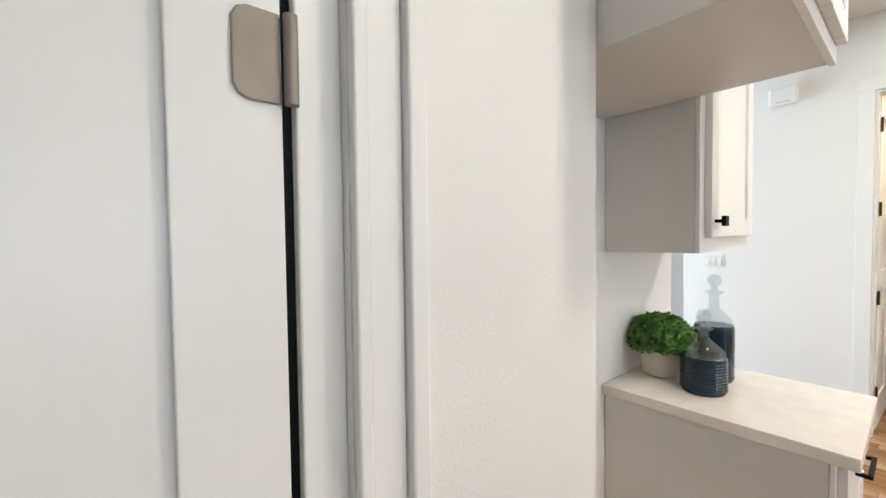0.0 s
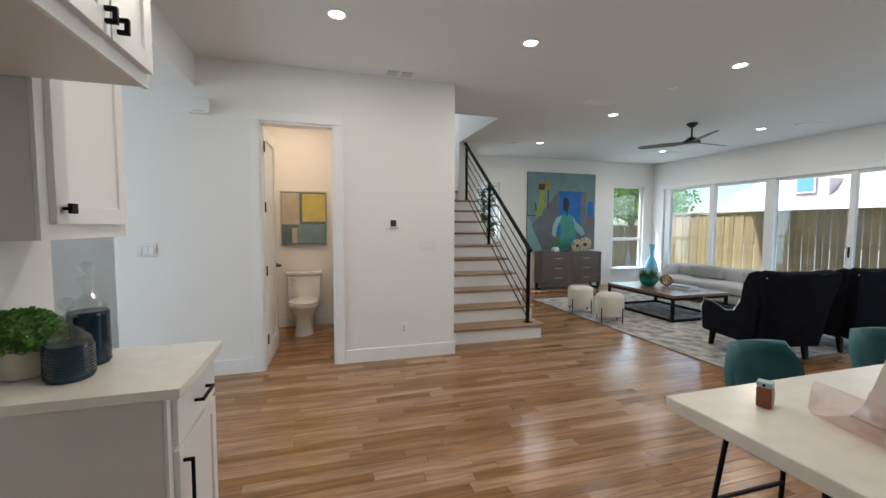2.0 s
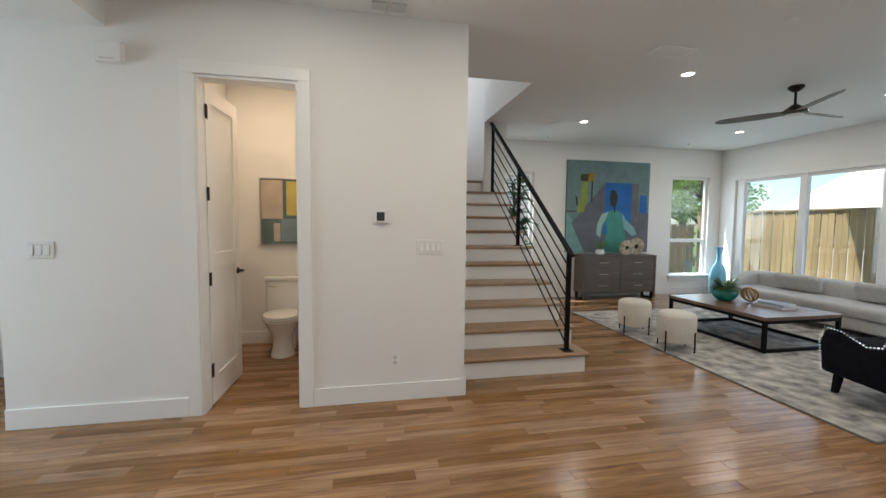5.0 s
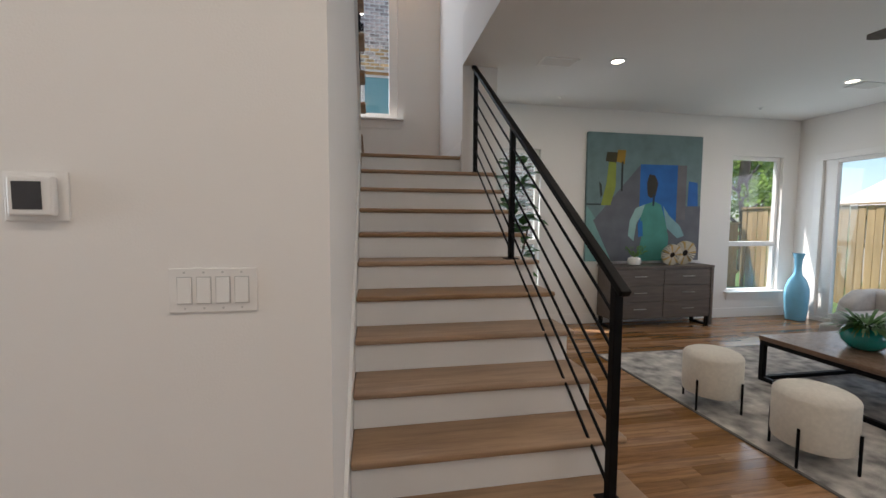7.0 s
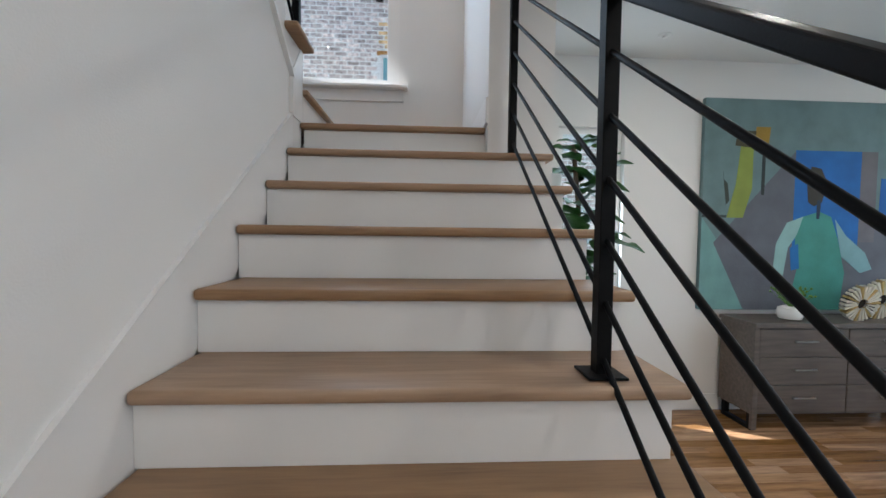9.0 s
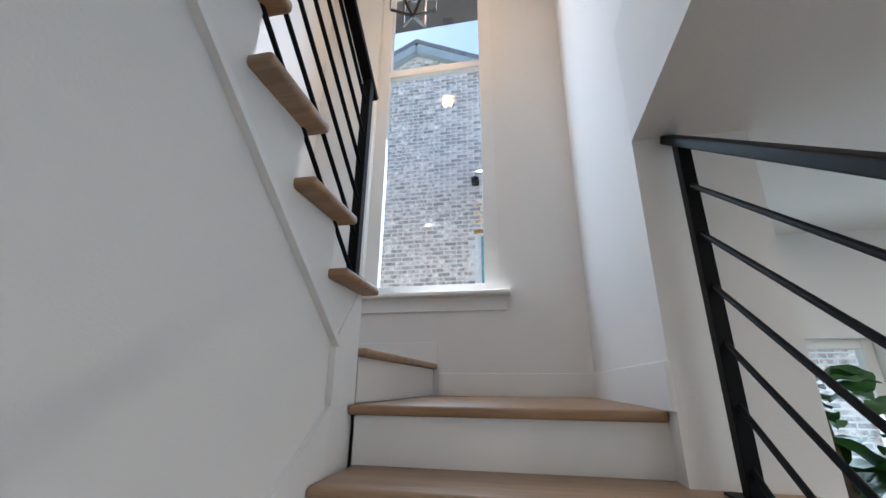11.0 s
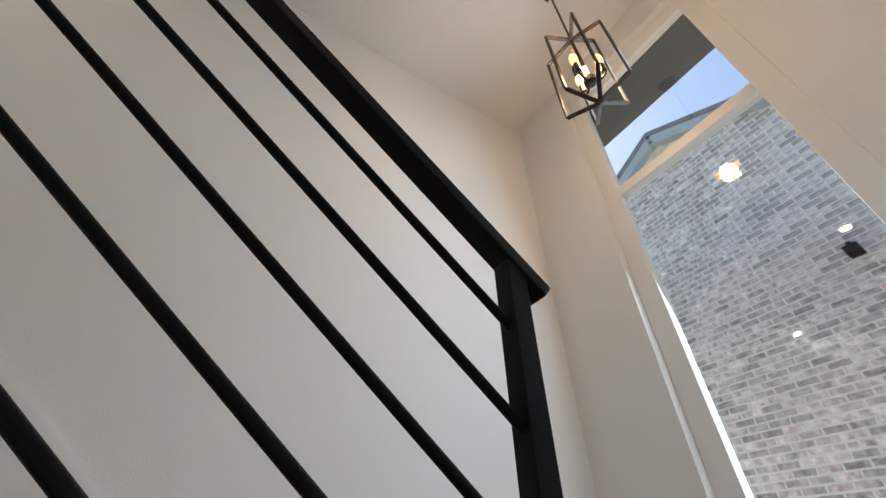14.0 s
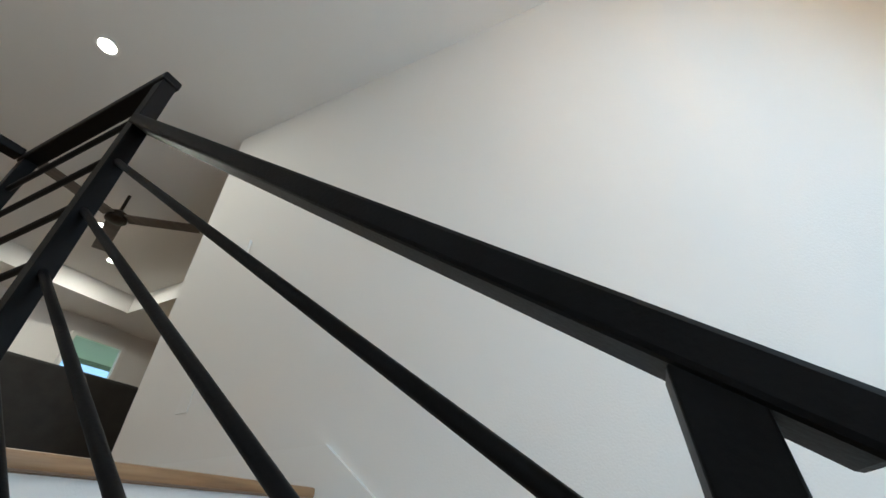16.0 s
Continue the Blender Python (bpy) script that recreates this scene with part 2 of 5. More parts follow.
def part(name, shape, material, parent=None, label="", bevel=0.0, smooth=False, fix=True, segments=2):
    """Links a shape as one mesh object under a thing or under a part."""
    ob = new(name, shape.mesh(name, material, bevel, smooth, fix, segments))
    if parent is not None:
        ob.parent = parent
    if label:
        ob["label"] = label
    return ob


def thing(name, m, label, category, group=""):
    """An Empty at a thing's base, which holds its parts."""
    ob = new(name)
    ob.empty_display_size = 0.1
    ob.matrix_world = m
    return tagged(ob, label, category, group)


def structure(name, shape, material, label, category, bevel=0.0, smooth=False):
    return tagged(part(name, shape, material, None, "", bevel, smooth), label, category, kind="structure")


def wall_x(shape, y0, y1, x0, x1, z0, z1, holes):
    """A wall along x between y0 and y1, with holes (xa, xb, za, zb) through it."""
    at = x0
    for xa, xb, za, zb in sorted(holes):
        if xa > at:
            shape.box(at, xa, y0, y1, z0, z1)
        if za > z0:
            shape.box(xa, xb, y0, y1, z0, za)
        if zb < z1:
            shape.box(xa, xb, y0, y1, zb, z1)
        at = xb
    if at < x1:
        shape.box(at, x1, y0, y1, z0, z1)
    return shape


def wall_y(shape, x0, x1, y0, y1, z0, z1, holes):
    """The same along y; holes (ya, yb, za, zb)."""
    at = y0
    for ya, yb, za, zb in sorted(holes):
        if ya > at:
            shape.box(x0, x1, at, ya, z0, z1)
        if za > z0:
            shape.box(x0, x1, ya, yb, z0, za)
        if zb < z1:
            shape.box(x0, x1, ya, yb, zb, z1)
        at = yb
    if at < y1:
        shape.box(x0, x1, at, y1, z0, z1)
    return shape


# ---- measures of the house ----
CEILING, ROOF = 2.975, 6.15
RISE, RUN, FIRST = 0.190, 0.265, 0.275
UP1, RISE2, RUN2 = 2.515, 0.197, 0.251  # first tread, rise and run of the upper flight
UPPER = UP1 + RISE2 * 5
STAIR_R = 1.285
LAND, LAND2 = RISE * 11, RISE * 12 + 0.008  # the two halves of the landing
NORTH, EAST = 4.25, 6.55
LIVING = 3.98  # inner face of the living room's north wall

# ---- the large structure ----
structure("floor", Shape().box(-6.6, 1.38, -7.1, NORTH + 0.1, -0.2, -0.008).box(1.38, EAST + 0.1, -7.1, LIVING + 0.1, -0.2, -0.008), SUBFLOOR, "oak strip floor through the ground storey", "floor")
sh = Shape()
wall_x(sh, 0.0, 0.13, -6.5, 0.0, 0, CEILING, [(-4.35, -3.17, 0, 2.42), (-1.97, -1.28, 0, 2.44)])
structure("wall_partition", sh, WALL, "white painted wall with a doorway to the powder room", "wall")

# wall below the upper flight, cut to its steps
UP0 = 2.995
poly = [(0.13, 0), (UP0 - 0.03, 0)]
for j in range(5):
    z = UP1 + RISE2 * j - 0.034
    poly += [(UP0 - 0.03 - RUN2 * j, z), (UP0 - 0.03 - RUN2 * (j + 1), z)]
poly += [(UP0 - 0.03 - RUN2 * 5, UPPER - 0.036), (0.13, UPPER - 0.036)]
structure("wall_stair", Shape().prism(poly, "x", -0.12, 0.0), WALL, "white wall between the two stair flights", "wall")

sh = Shape()
wall_x(sh, NORTH, NORTH + 0.15, -6.5, 1.38, 0, ROOF + 0.3, [(-5.6, -4.4, 0.6, 2.2), (-0.56, 0.46, 2.735, 5.88)])
structure("wall_north", sh, WALL, "white outer wall with the tall stair window", "wall")
sh = wall_x(Shape(), LIVING, LIVING + 0.15, 1.38, EAST + 0.15, 0, ROOF + 0.3, [(1.80, 2.36, 0.14, 2.40), (5.38, 6.28, 0.37, 2.42)])
structure("wall_living_north", sh, WALL, "white outer wall with two sash windows", "wall")
sh = Shape()
# the opening from y -5.9 to -2.5 is unseen, made for the fill lamp
wall_y(sh, EAST, EAST + 0.15, -7.1, LIVING, 0, ROOF + 0.3, [(-5.9, -2.5, 0.3, 2.33), (-1.25, 3.63, 0.06, 2.33)])
structure("wall_east", sh, WALL, "white outer wall with the wide garden windows", "wall")
structure("wall_south", Shape().box(-6.5, EAST, -7.1, -6.97, 0, CEILING), WALL, "plain white wall closing the kitchen", "wall")
sh = Shape()
wall_y(sh, -6.6, -6.5, -7.1, NORTH + 0.15, 0, CEILING, [(-2.0, -0.2, 0.4, 2.3)])
structure("wall_west", sh, WALL, "plain white wall closing the passage", "wall")
structure("wall_kitchen", Shape().box(-2.63, -2.5, -3.26, -2.10, 0, 2.70), WALL, "white wall behind the coffee counter", "wall")
sh = Shape()
wall_y(sh, -2.36, -2.23, -6.97, -3.26, 0, CEILING, [(-4.75, -3.795, 0, 2.44)])
structure("wall_pantry", sh, WALL, "white wall with the pantry door", "wall")
structure("wall_niche", Shape().box(-2.63, -2.36, -3.39, -3.26, 0, CEILING), WALL, "white return wall of the niche", "wall")

sh = Shape()
sh.box(-2.49, EAST, -6.97, 1.10, CEILING, UPPER - 0.04)
sh.box(1.38, EAST, 1.10, LIVING, CEILING, UPPER - 0.04)
sh.box(1.02, 1.38, 1.10, 2.86, CEILING, UPPER - 0.04)
sh.box(-2.49, -1.20, 1.10, NORTH, CEILING, UPPER - 0.04)
sh.box(-1.20, -0.12, 1.10, UP0 - 0.03 - RUN2 * 5, CEILING, UPPER - 0.04)
sh.box(-6.5, -2.49, 0.13, NORTH, CEILING, UPPER - 0.04)
structure("ceiling", sh, CEIL, "white painted ceiling of the living area", "ceiling")
structure("ceiling_passage", Shape().box(-6.5, -2.49, -6.97, 0.0, 2.70, UPPER - 0.04), CEIL, "dropped white ceiling over the passage", "ceiling")

# stairwell
structure("wall_stair_east", Shape().box(1.02, 1.38, 2.86, NORTH, 0, CEILING).box(1.02, 1.18, 1.10, NORTH, UPPER - 0.04, ROOF).box(1.02, 1.18, 2.86, NORTH, CEILING, UPPER - 0.04),
          WALL, "white wall beside the stair landing", "wall")
structure("wall_stair_west", Shape().box(-1.20, -1.08, 0.42, NORTH, UPPER - 0.04, ROOF).box(-1.20, -1.08, 1.63, NORTH, 0, UPPER - 0.04), WALL,
          "tall white wall beside the upper flight", "wall")
structure("ceiling_upper", Shape().box(-6.6, 1.5, -6.0, NORTH, ROOF, ROOF + 0.2), CEIL, "white ceiling above the stairwell and loft", "ceiling")
sh = Shape().box(-6.5, -1.20, -5.4, NORTH, UPPER - 0.036, UPPER).box(-1.20, -0.0, -5.4, UP0 - 0.03 - RUN2 * 5, UPPER - 0.036, UPPER)
sh.box(0.0, 1.05, -5.4, 1.30, UPPER - 0.036, UPPER)
structure("upper_floor", sh, TREAD, "oak floor of the upper storey", "floor")
structure("wall_loft_east", Shape().box(1.05, 1.18, -5.4, 1.10, UPPER, ROOF), WALL, "white wall of the upper hall", "wall")
sh = Shape()
wall_x(sh, -3.7, -3.6, -6.5, 1.18, UPPER, ROOF, [(-2.92, -2.22, 5.14, 5.68)])
structure("wall_loft_south", sh, WALL, "white wall of the loft with a small window", "wall")
structure("ceiling_tray", Shape().box(-6.5, -2.45, -3.6, 0.40, 5.90, ROOF - 0.001).box(-2.4495, 1.05, -3.6, -2.98, 5.90, ROOF - 0.001), CEIL, "dropped white border of the loft tray ceiling", "ceiling")
structure("wall_loft_west", Shape().box(-6.6, -6.5, -5.5, NORTH, UPPER, ROOF), WALL, "plain white wall of the loft", "wall")

# powder room and back hall
structure("wall_powder", Shape().box(-2.30, -1.20, 1.78, 1.90, 0, CEILING).box(-2.42, -2.30, 0.13, 1.90, 0, CEILING).box(-1.20, -1.10, 0.13, 1.63, 0, CEILING),
          WALL, "white walls of the powder room", "wall")
structure("wall_hall", Shape().box(-4.22, -3.05, 1.08, 1.2, 0, CEILING).box(-3.17, -3.05, 0.13, 1.08, 0, CEILING).box(-5.2, -4.22, 1.08, 1.2, 2.2, CEILING),
          WALL, "grey-white walls of the back hall", "wall")


# ---- stair ----


stair = tagged(new("staircase"), "oak and white staircase with a landing and two flights", "staircase", kind="structure")
for k in range(1, 12):
    y = FIRST + RUN * (k - 1)
    z = RISE * k if k < 11 else LAND
    wide = 1.322 if k < 11 else 1.018
    if k == 11:
        part("landing_board", Shape().box(0.002, 1.018, y, NORTH - 0.002, z - 0.034, z), TREAD, stair, "oak landing", bevel=0.010, smooth=True, segments=3)
    else:
        part("tread", Shape().box(0.018, wide, y, y + RUN + 0.05, z - 0.034, z), TREAD, stair, bevel=0.012, smooth=True, segments=3)
    part("riser", Shape().box(0.018, STAIR_R if k < 11 else 1.02, y + 0.028, y + 0.046, z - RISE + (0.001 if k > 1 else 0.0), z - 0.035), TRIM, stair)
poly = [(FIRST + 0.05, 0)]
for k in range(1, 11):
    poly += [(FIRST + 0.047 + RUN * (k - 1), RISE * k - 0.036), (FIRST + 0.047 + RUN * k, RISE * k - 0.036)]
poly += [(2.897, RISE * 10 - 0.036), (2.897, 0)]
part("side_wall", Shape().prism(poly[:1] + poly[1:-2] + [(FIRST + 0.047 + RUN * 10, 0)], "x", STAIR_R - 0.06, STAIR_R), WALL, stair)
# left half of the landing, one step up
part("landing_board", Shape().box(-1.078, 0.03, UP0 - 0.0, NORTH - 0.002, LAND2 - 0.034, LAND2), TREAD, stair, "oak upper landing", bevel=0.010, smooth=True, segments=3)
part("riser", Shape().box(-0.02, 0.0, UP0, NORTH - 0.002, LAND + 0.001, LAND2 - 0.035), TRIM, stair)
for j in range(5):
    y, z = UP0 - RUN2 * j, UP1 + RISE2 * j
    part("tread", Shape().box(-1.062, 0.066, y - RUN2 - 0.05, y, z - 0.034, z), TREAD, stair, bevel=0.012, smooth=True, segments=3)
    part("riser", Shape().box(-1.062, -0.121, y - 0.046, y - 0.028, z - RISE2 + 0.001, z - 0.035), TRIM, stair)
part("riser", Shape().box(-1.062, 0.0, UP0 - RUN2 * 5 - 0.046, UP0 - RUN2 * 5 - 0.031, UPPER - RISE2 + 0.001, UPPER - 0.037), TRIM, stair)
part("landing_nosing", Shape().box(-1.078, 0.066, UP0 - RUN2 * 5 - 0.03, UP0 - RUN2 * 5 + 0.0, UPPER - 0.035, UPPER + 0.001), TREAD, stair, bevel=0.010, smooth=True)
# soffit below the upper flight
part("soffit", Shape().prism([(UP0, LAND - 0.2), (UP0 - RUN2 * 5, UPPER - 0.5), (UP0 - RUN2 * 5, UPPER - 0.55), (UP0, LAND - 0.25)], "x", -1.08, -0.125), WALL, stair)
# skirt boards along the walls
def line_poly(y0, z0, y1, z1, below, above):
    return [(y0, z0 - below), (y1, z1 - below), (y1, z1 + above), (y0, z0 + above)]


SL = RISE / RUN
SL2 = RISE2 / RUN2
ya = FIRST - 0.03
KY, KZ = 2.767, 2.288  # corner of the moulding on the wall
part("skirt_board", Shape().prism([(ya, 0), (ya + 0.2, 0), (KY, LAND - 0.24), (KY, LAND + 0.003), (ya, LAND + 0.003 - (KY - ya) * SL)], "x", 0.0005, 0.016), TRIM, stair)
part("skirt_board", Shape().prism([(UP0 - 0.031, LAND + 0.001), (UP0 - 0.031, UP1 - 0.036), (UP0 - 0.06, UP1 - 0.036), (KY + 0.012, KZ + 0.004), (KY + 0.012, LAND + 0.001)], "x", 0.0005, 0.008), TRIM, stair)
yt = UP0 - 0.03 - RUN2 * 5 - 0.3
part("stringer_moulding", Shape().prism(line_poly(KY + 0.0115, KZ - 0.0115 * SL2, yt, KZ + (KY - yt) * SL2, 0.013, 0.013), "x", 0.0005, 0.024), TRIM, stair)
part("stringer_moulding", Shape().box(0.0005, 0.022, KY - 0.0115, KY + 0.0115, LAND + 0.004, KZ - 0.018), TRIM, stair)
for x0, x1 in ((-1.0795, -1.064),):
    y1 = UP0 - RUN2 * 5
    part("skirt_board", Shape().prism([(UP0 + 0.1, LAND2), (UP0 + 0.1, LAND2 + 0.15), (UP0, UP1 + 0.13), (y1 + 0.02, UPPER + 0.14), (y1 - 1.2, UPPER + 0.14), (y1 - 1.2, UPPER + 0.001), (y1, UPPER - 0.1)], "x", x0, x1), TRIM, stair)
# landing base boards
for b in ((0.04, 1.018, NORTH - 0.016, NORTH - 0.0005, LAND, LAND + 0.14), (1.004, 1.0195, 2.845, NORTH - 0.017, LAND, LAND + 0.14),
          (-1.064, 0.03, NORTH - 0.016, NORTH - 0.0005, LAND2, LAND2 + 0.14), (-1.0795, -1.064, UP0 + 0.1, NORTH - 0.002, LAND2, LAND2 + 0.14)):
    structure("baseboard", Shape().box(*b), TRIM, "white baseboard on the stair landing", "baseboard", bevel=0.003)


def railing(name, label, posts, rail_a, rail_b, drops, span=(0, 1), group="stair railings"):
    """Black iron railing: posts with foot plates, a flat hand rail and thin bars parallel to it."""
    t = thing(name, pose(0, 0, 0), label, "railing", group)
    for (x, y, z0, z1) in posts:
        part("post", Shape().box(x - 0.019, x + 0.019, y - 0.019, y + 0.019, z0 + 0.006, z1), BLACK, t, bevel=0.002)
        part("foot_plate", Shape().box(x - 0.05, x + 0.05, y - 0.05, y + 0.05, z0 + 0.001, z0 + 0.008), BLACK, t, bevel=0.002)
    part("hand_rail", Shape().bar(rail_a, rail_b, 0.048, 0.030), BLACK, t, bevel=0.005)
    a, b = Vector(rail_a), Vector(rail_b)
    for d in drops:
        p, q = a.lerp(b, span[0]), a.lerp(b, span[1])
        part("bar", Shape().cyl((p.x, p.y, p.z - d), (q.x, q.y, q.z - d), 0.0078, seg=12), BLACK, t, smooth=True)
    return t


RX = 1.132
DROPS2 = [0.138 + 0.15 * k for k in range(6)]
DROPS = [0.155, 0.31, 0.465, 0.62, 0.775, 0.92]
A0, B0 = (RX, 0.325, 1.118), (RX, 2.855, 2.965)


def on_rail(a, b, y):
    return a[2] + (b[2] - a[2]) * (y - a[1]) / (b[1] - a[1]) - 0.005


railing("stair_railing", "black iron stair railing with six thin bars",
        [(RX, y, RISE * k, on_rail(A0, B0, y)) for y, k in ((0.385, 1), (1.69, 6), (2.765, 10))], A0, B0, DROPS, (0.03, 0.968))
A2, B2 = (0.0, 2.942, 3.371), (0.0, 1.90, 4.205)
railing("stair_railing", "black iron railing beside the upper flight",
        [(0.0, 2.879, UP1, on_rail(A2, B2, 2.879)), (0.0, 1.90, UP1 + RISE2 * 4, 4.365)], A2, B2, DROPS2, (0.066, 0.985))
railing("stair_railing", "black iron guard rail round the stairwell", [(0.0, 1.25, UPPER, 4.365)], (0.0, 1.925, 4.38), (0.0, 1.225, 4.38), DROPS2, (0.03, 0.97))
railing("stair_railing", "black iron guard rail across the stairwell", [(1.02, 1.25, UPPER, 4.365)], (0.026, 1.25, 4.379), (1.048, 1.25, 4.379), DROPS2)

# ---- doors and windows ----


def casing_x(x0, x1, z1, y, side=-1, w=0.085, t=0.016, name="trim"):
    """Flat door casing on a wall along x, with mitred-looking head."""
    ya, yb = (y - t, y - 0.0005) if side < 0 else (y + 0.0005, y + t)
    s = Shape().box(x0 - w, x0, ya, yb, 0, z1).box(x1, x1 + w, ya, yb, 0, z1).box(x0 - w, x1 + w, ya, yb, z1 + 0.0005, z1 + w)
    return structure(name, s, TRIM, "white flat door casing", "trim", bevel=0.002)


casing_x(-1.97, -1.28, 2.44, 0.0)
s = Shape().box(-1.969, -1.952, 0.001, 0.129, 0, 2.439).box(-1.298, -1.281, 0.001, 0.129, 0, 2.439).box(-1.952, -1.298, 0.001, 0.129, 2.42, 2.439)
structure("door_frame", s, TRIM, "white door lining of the powder room", "door frame")


def panel_door(name, w, h, label, t=0.04, knob_y=None):
    """A two-panel door leaf with hinges, hung at x 0 and reaching to x w."""
    d = thing(name, pose(0, 0, 0), label, "door")
    d["kind"] = "structure"
    st = 0.11
    leaf = Shape().box(0, st, 0, t, 0.01, h).box(w - st, w, 0, t, 0.01, h)
    for z0, z1 in ((0.01, 0.22), (1.05, 1.17), (h - 0.12, h)):
        leaf.box(st, w - st, 0, t, z0, z1)
    part("leaf_frame", leaf, TRIM, d, bevel=0.002)
    for z0, z1 in ((0.22, 1.05), (1.17, h - 0.12)):
        part("panel", Shape().box(st, w - st, 0.012, t - 0.012, z0, z1), TRIM, d)
    for z in (0.28, 0.98, 1.62, h - 0.2):
        part("hinge", Shape().box(-0.004, 0.03, -0.004, 0.0005, z - 0.05, z + 0.05).cyl((-0.006, -0.006, z - 0.05), (-0.006, -0.006, z + 0.05), 0.007, seg=10), BRONZE, d, "dark bronze hinge")
    return d


door_1 = panel_door("door_1", 0.64, 2.42, "white two-panel door standing open into the powder room")
door_1.matrix_world = pose(-1.946, 0.135, 0, 0, 0, 87)
lever = Shape().cyl((0.57, -0.001, 0.98), (0.57, -0.05, 0.98), 0.012).cyl((0.57, -0.05, 0.98), (0.45, -0.05, 0.98), 0.009).cyl((0.57, -0.001, 0.98), (0.57, -0.008, 0.98), 0.028, seg=20)
part("door_handle", lever, BRONZE, door_1, "dark lever handle", smooth=True)

# pantry door by the start of the walk, leaf closed in its frame
door_2 = panel_door("door_2", 0.80, 2.42, "beige-lit white pantry door, shut")
door_2.matrix_world = pose(-2.262, -3.954, 0, 0, 0, -90)
s = Shape().box(-2.36, -2.231, -3.87, -3.816, 0, 2.439).box(-2.36, -2.246, -3.93, -3.87, 0, 2.439)
structure("door_frame", s, TRIM, "white stepped frame of the pantry door", "door frame", bevel=0.003)
structure("trim", Shape().box(-2.2295, -2.212, -3.87, -3.849, 0, 2.5).box(-2.2295, -2.220, -3.849, -3.792, 0, 2.5).box(-2.2295, -2.204, -3.791, -3.76, 0, 2.5), TRIM, "white casing beside the pantry door", "trim", bevel=0.004)
# solid black strip stands in for the shade inside the hinge gap
structure("door_gap_shade", Shape().box(-2.36, -2.262, -3.952, -3.93, 0, 2.44), BLACK, "black strip standing for the shade in the hinge-side gap of the door", "gap")
hp = thing("door_hinge", pose(-2.2215, -3.962, 1.612), "large rounded satin hinge plate", "hinge")
plate = Shape().prism([(-0.028, 0.0), (0.006, 0.0), (0.006, 0.10), (-0.028, 0.10), (-0.038, 0.096), (-0.044, 0.085), (-0.044, 0.015), (-0.038, 0.004)], "x", 0.0, 0.004)
SATIN = mat("satin_nickel", (0.30, 0.26, 0.22), 0.55, metal=0.3, spread=0.08, scale=20)
part("plate", plate, SATIN, hp, bevel=0.002)
part("barrel", Shape().cyl((0.008, 0.016, 0.0), (0.008, 0.016, 0.1), 0.008, seg=12), SATIN, hp, smooth=True)


def window_x(name, x0, x1, z0, z1, y, bars=(), label="", sill=True, pane=PANE, f=0.05):
    """A white window in a wall along x whose inner face is at y; bars: heights of cross bars."""
    w = thing(name, pose(0, 0, 0), label, "window")
    w["kind"] = "structure"
    ya, yb = y + 0.055, y + 0.115
    part("window_frame", Shape().box(x0, x0 + f, ya, yb, z0, z1).box(x1 - f, x1, ya, yb, z0, z1).box(x0 + f, x1 - f, ya, yb, z0, z0 + f).box(x0 + f, x1 - f, ya, yb, z1 - f, z1), TRIM, w, bevel=0.003)
    edges = [z0 + f]
    for zb in bars:
        part("cross_bar", Shape().box(x0 + f, x1 - f, ya - 0.01, yb, zb - 0.035, zb + 0.035), TRIM, w, bevel=0.003)
        edges += [zb - 0.035, zb + 0.035]
    edges.append(z1 - f)
    for i in range(0, len(edges), 2):
        g = part("pane", Shape().box(x0 + f, x1 - f, ya + 0.025, ya + 0.029, edges[i], edges[i + 1]), pane, w)
        g.visible_shadow = False
    if sill:
        part("window_sill", Shape().box(x0 - 0.05, x1 + 0.075, y - 0.085, y + 0.054, z0 + 0.0005, z0 + 0.028), TRIM, w, bevel=0.006)
        part("apron", Shape().box(x0 - 0.015, x1 + 0.04, y - 0.018, y - 0.0005, z0 - 0.10, z0), TRIM, w, bevel=0.003)
    return w


window_x("window_1", -0.56, 0.46, 2.735, 5.88, NORTH, bars=(4.805,), label="tall white stair window with a transom light", pane=PANE_STAIR, f=0.108)
window_x("window_2", 1.80, 2.36, 0.14, 2.40, LIVING, bars=(1.15,), label="narrow white sash window behind the fig tree")
window_x("window_3", 5.38, 6.28, 0.37, 2.42, LIVING, bars=(1.11,), label="white sash window with a sunny sill")
ws = thing("window_4", pose(0, 0, 0), "wide white garden window of four tall lights", "window")
ws["kind"] = "structure"
y_edges = [3.63, 3.47, 2.44, 2.33, 1.31, 1.13, 0.05, -0.03, -1.20, -1.25]
X0, X1 = EAST + 0.03, EAST + 0.11
for i in range(0, 10, 2):
    a, b = y_edges[i + 1], y_edges[i]
    part("mullion", Shape().box(X0 - (0.012 if i in (2, 4) else 0), X1, a, b, 0.06, 2.33), TRIM, ws, bevel=0.004)
for i in range(1, 9, 2):
    a, b = y_edges[i + 1], y_edges[i]
    part("rail", Shape().box(X0 + 0.01, X1 - 0.005, a + 0.0005, b - 0.0005, 0.06, 0.13), TRIM, ws, bevel=0.003)
    part("rail", Shape().box(X0 + 0.01, X1 - 0.005, a + 0.0005, b - 0.0005, 2.28, 2.33), TRIM, ws, bevel=0.003)
    g = part("pane", Shape().box(X0 + 0.04, X0 + 0.044, a, b, 0.13, 2.28), PANE, ws)
    g.visible_shadow = False
part("door_handle", Shape().box(X0 - 0.02, X0 - 0.0005, 0.0, 0.025, 0.95, 1.12), BLACK, ws, "black pull handle", bevel=0.004)
s = Shape().box(EAST - 0.016, EAST - 0.0005, 3.63, 3.73, 0.145, 2.33).box(EAST - 0.016, EAST - 0.0005, -1.35, 3.73, 2.3305, 2.42)
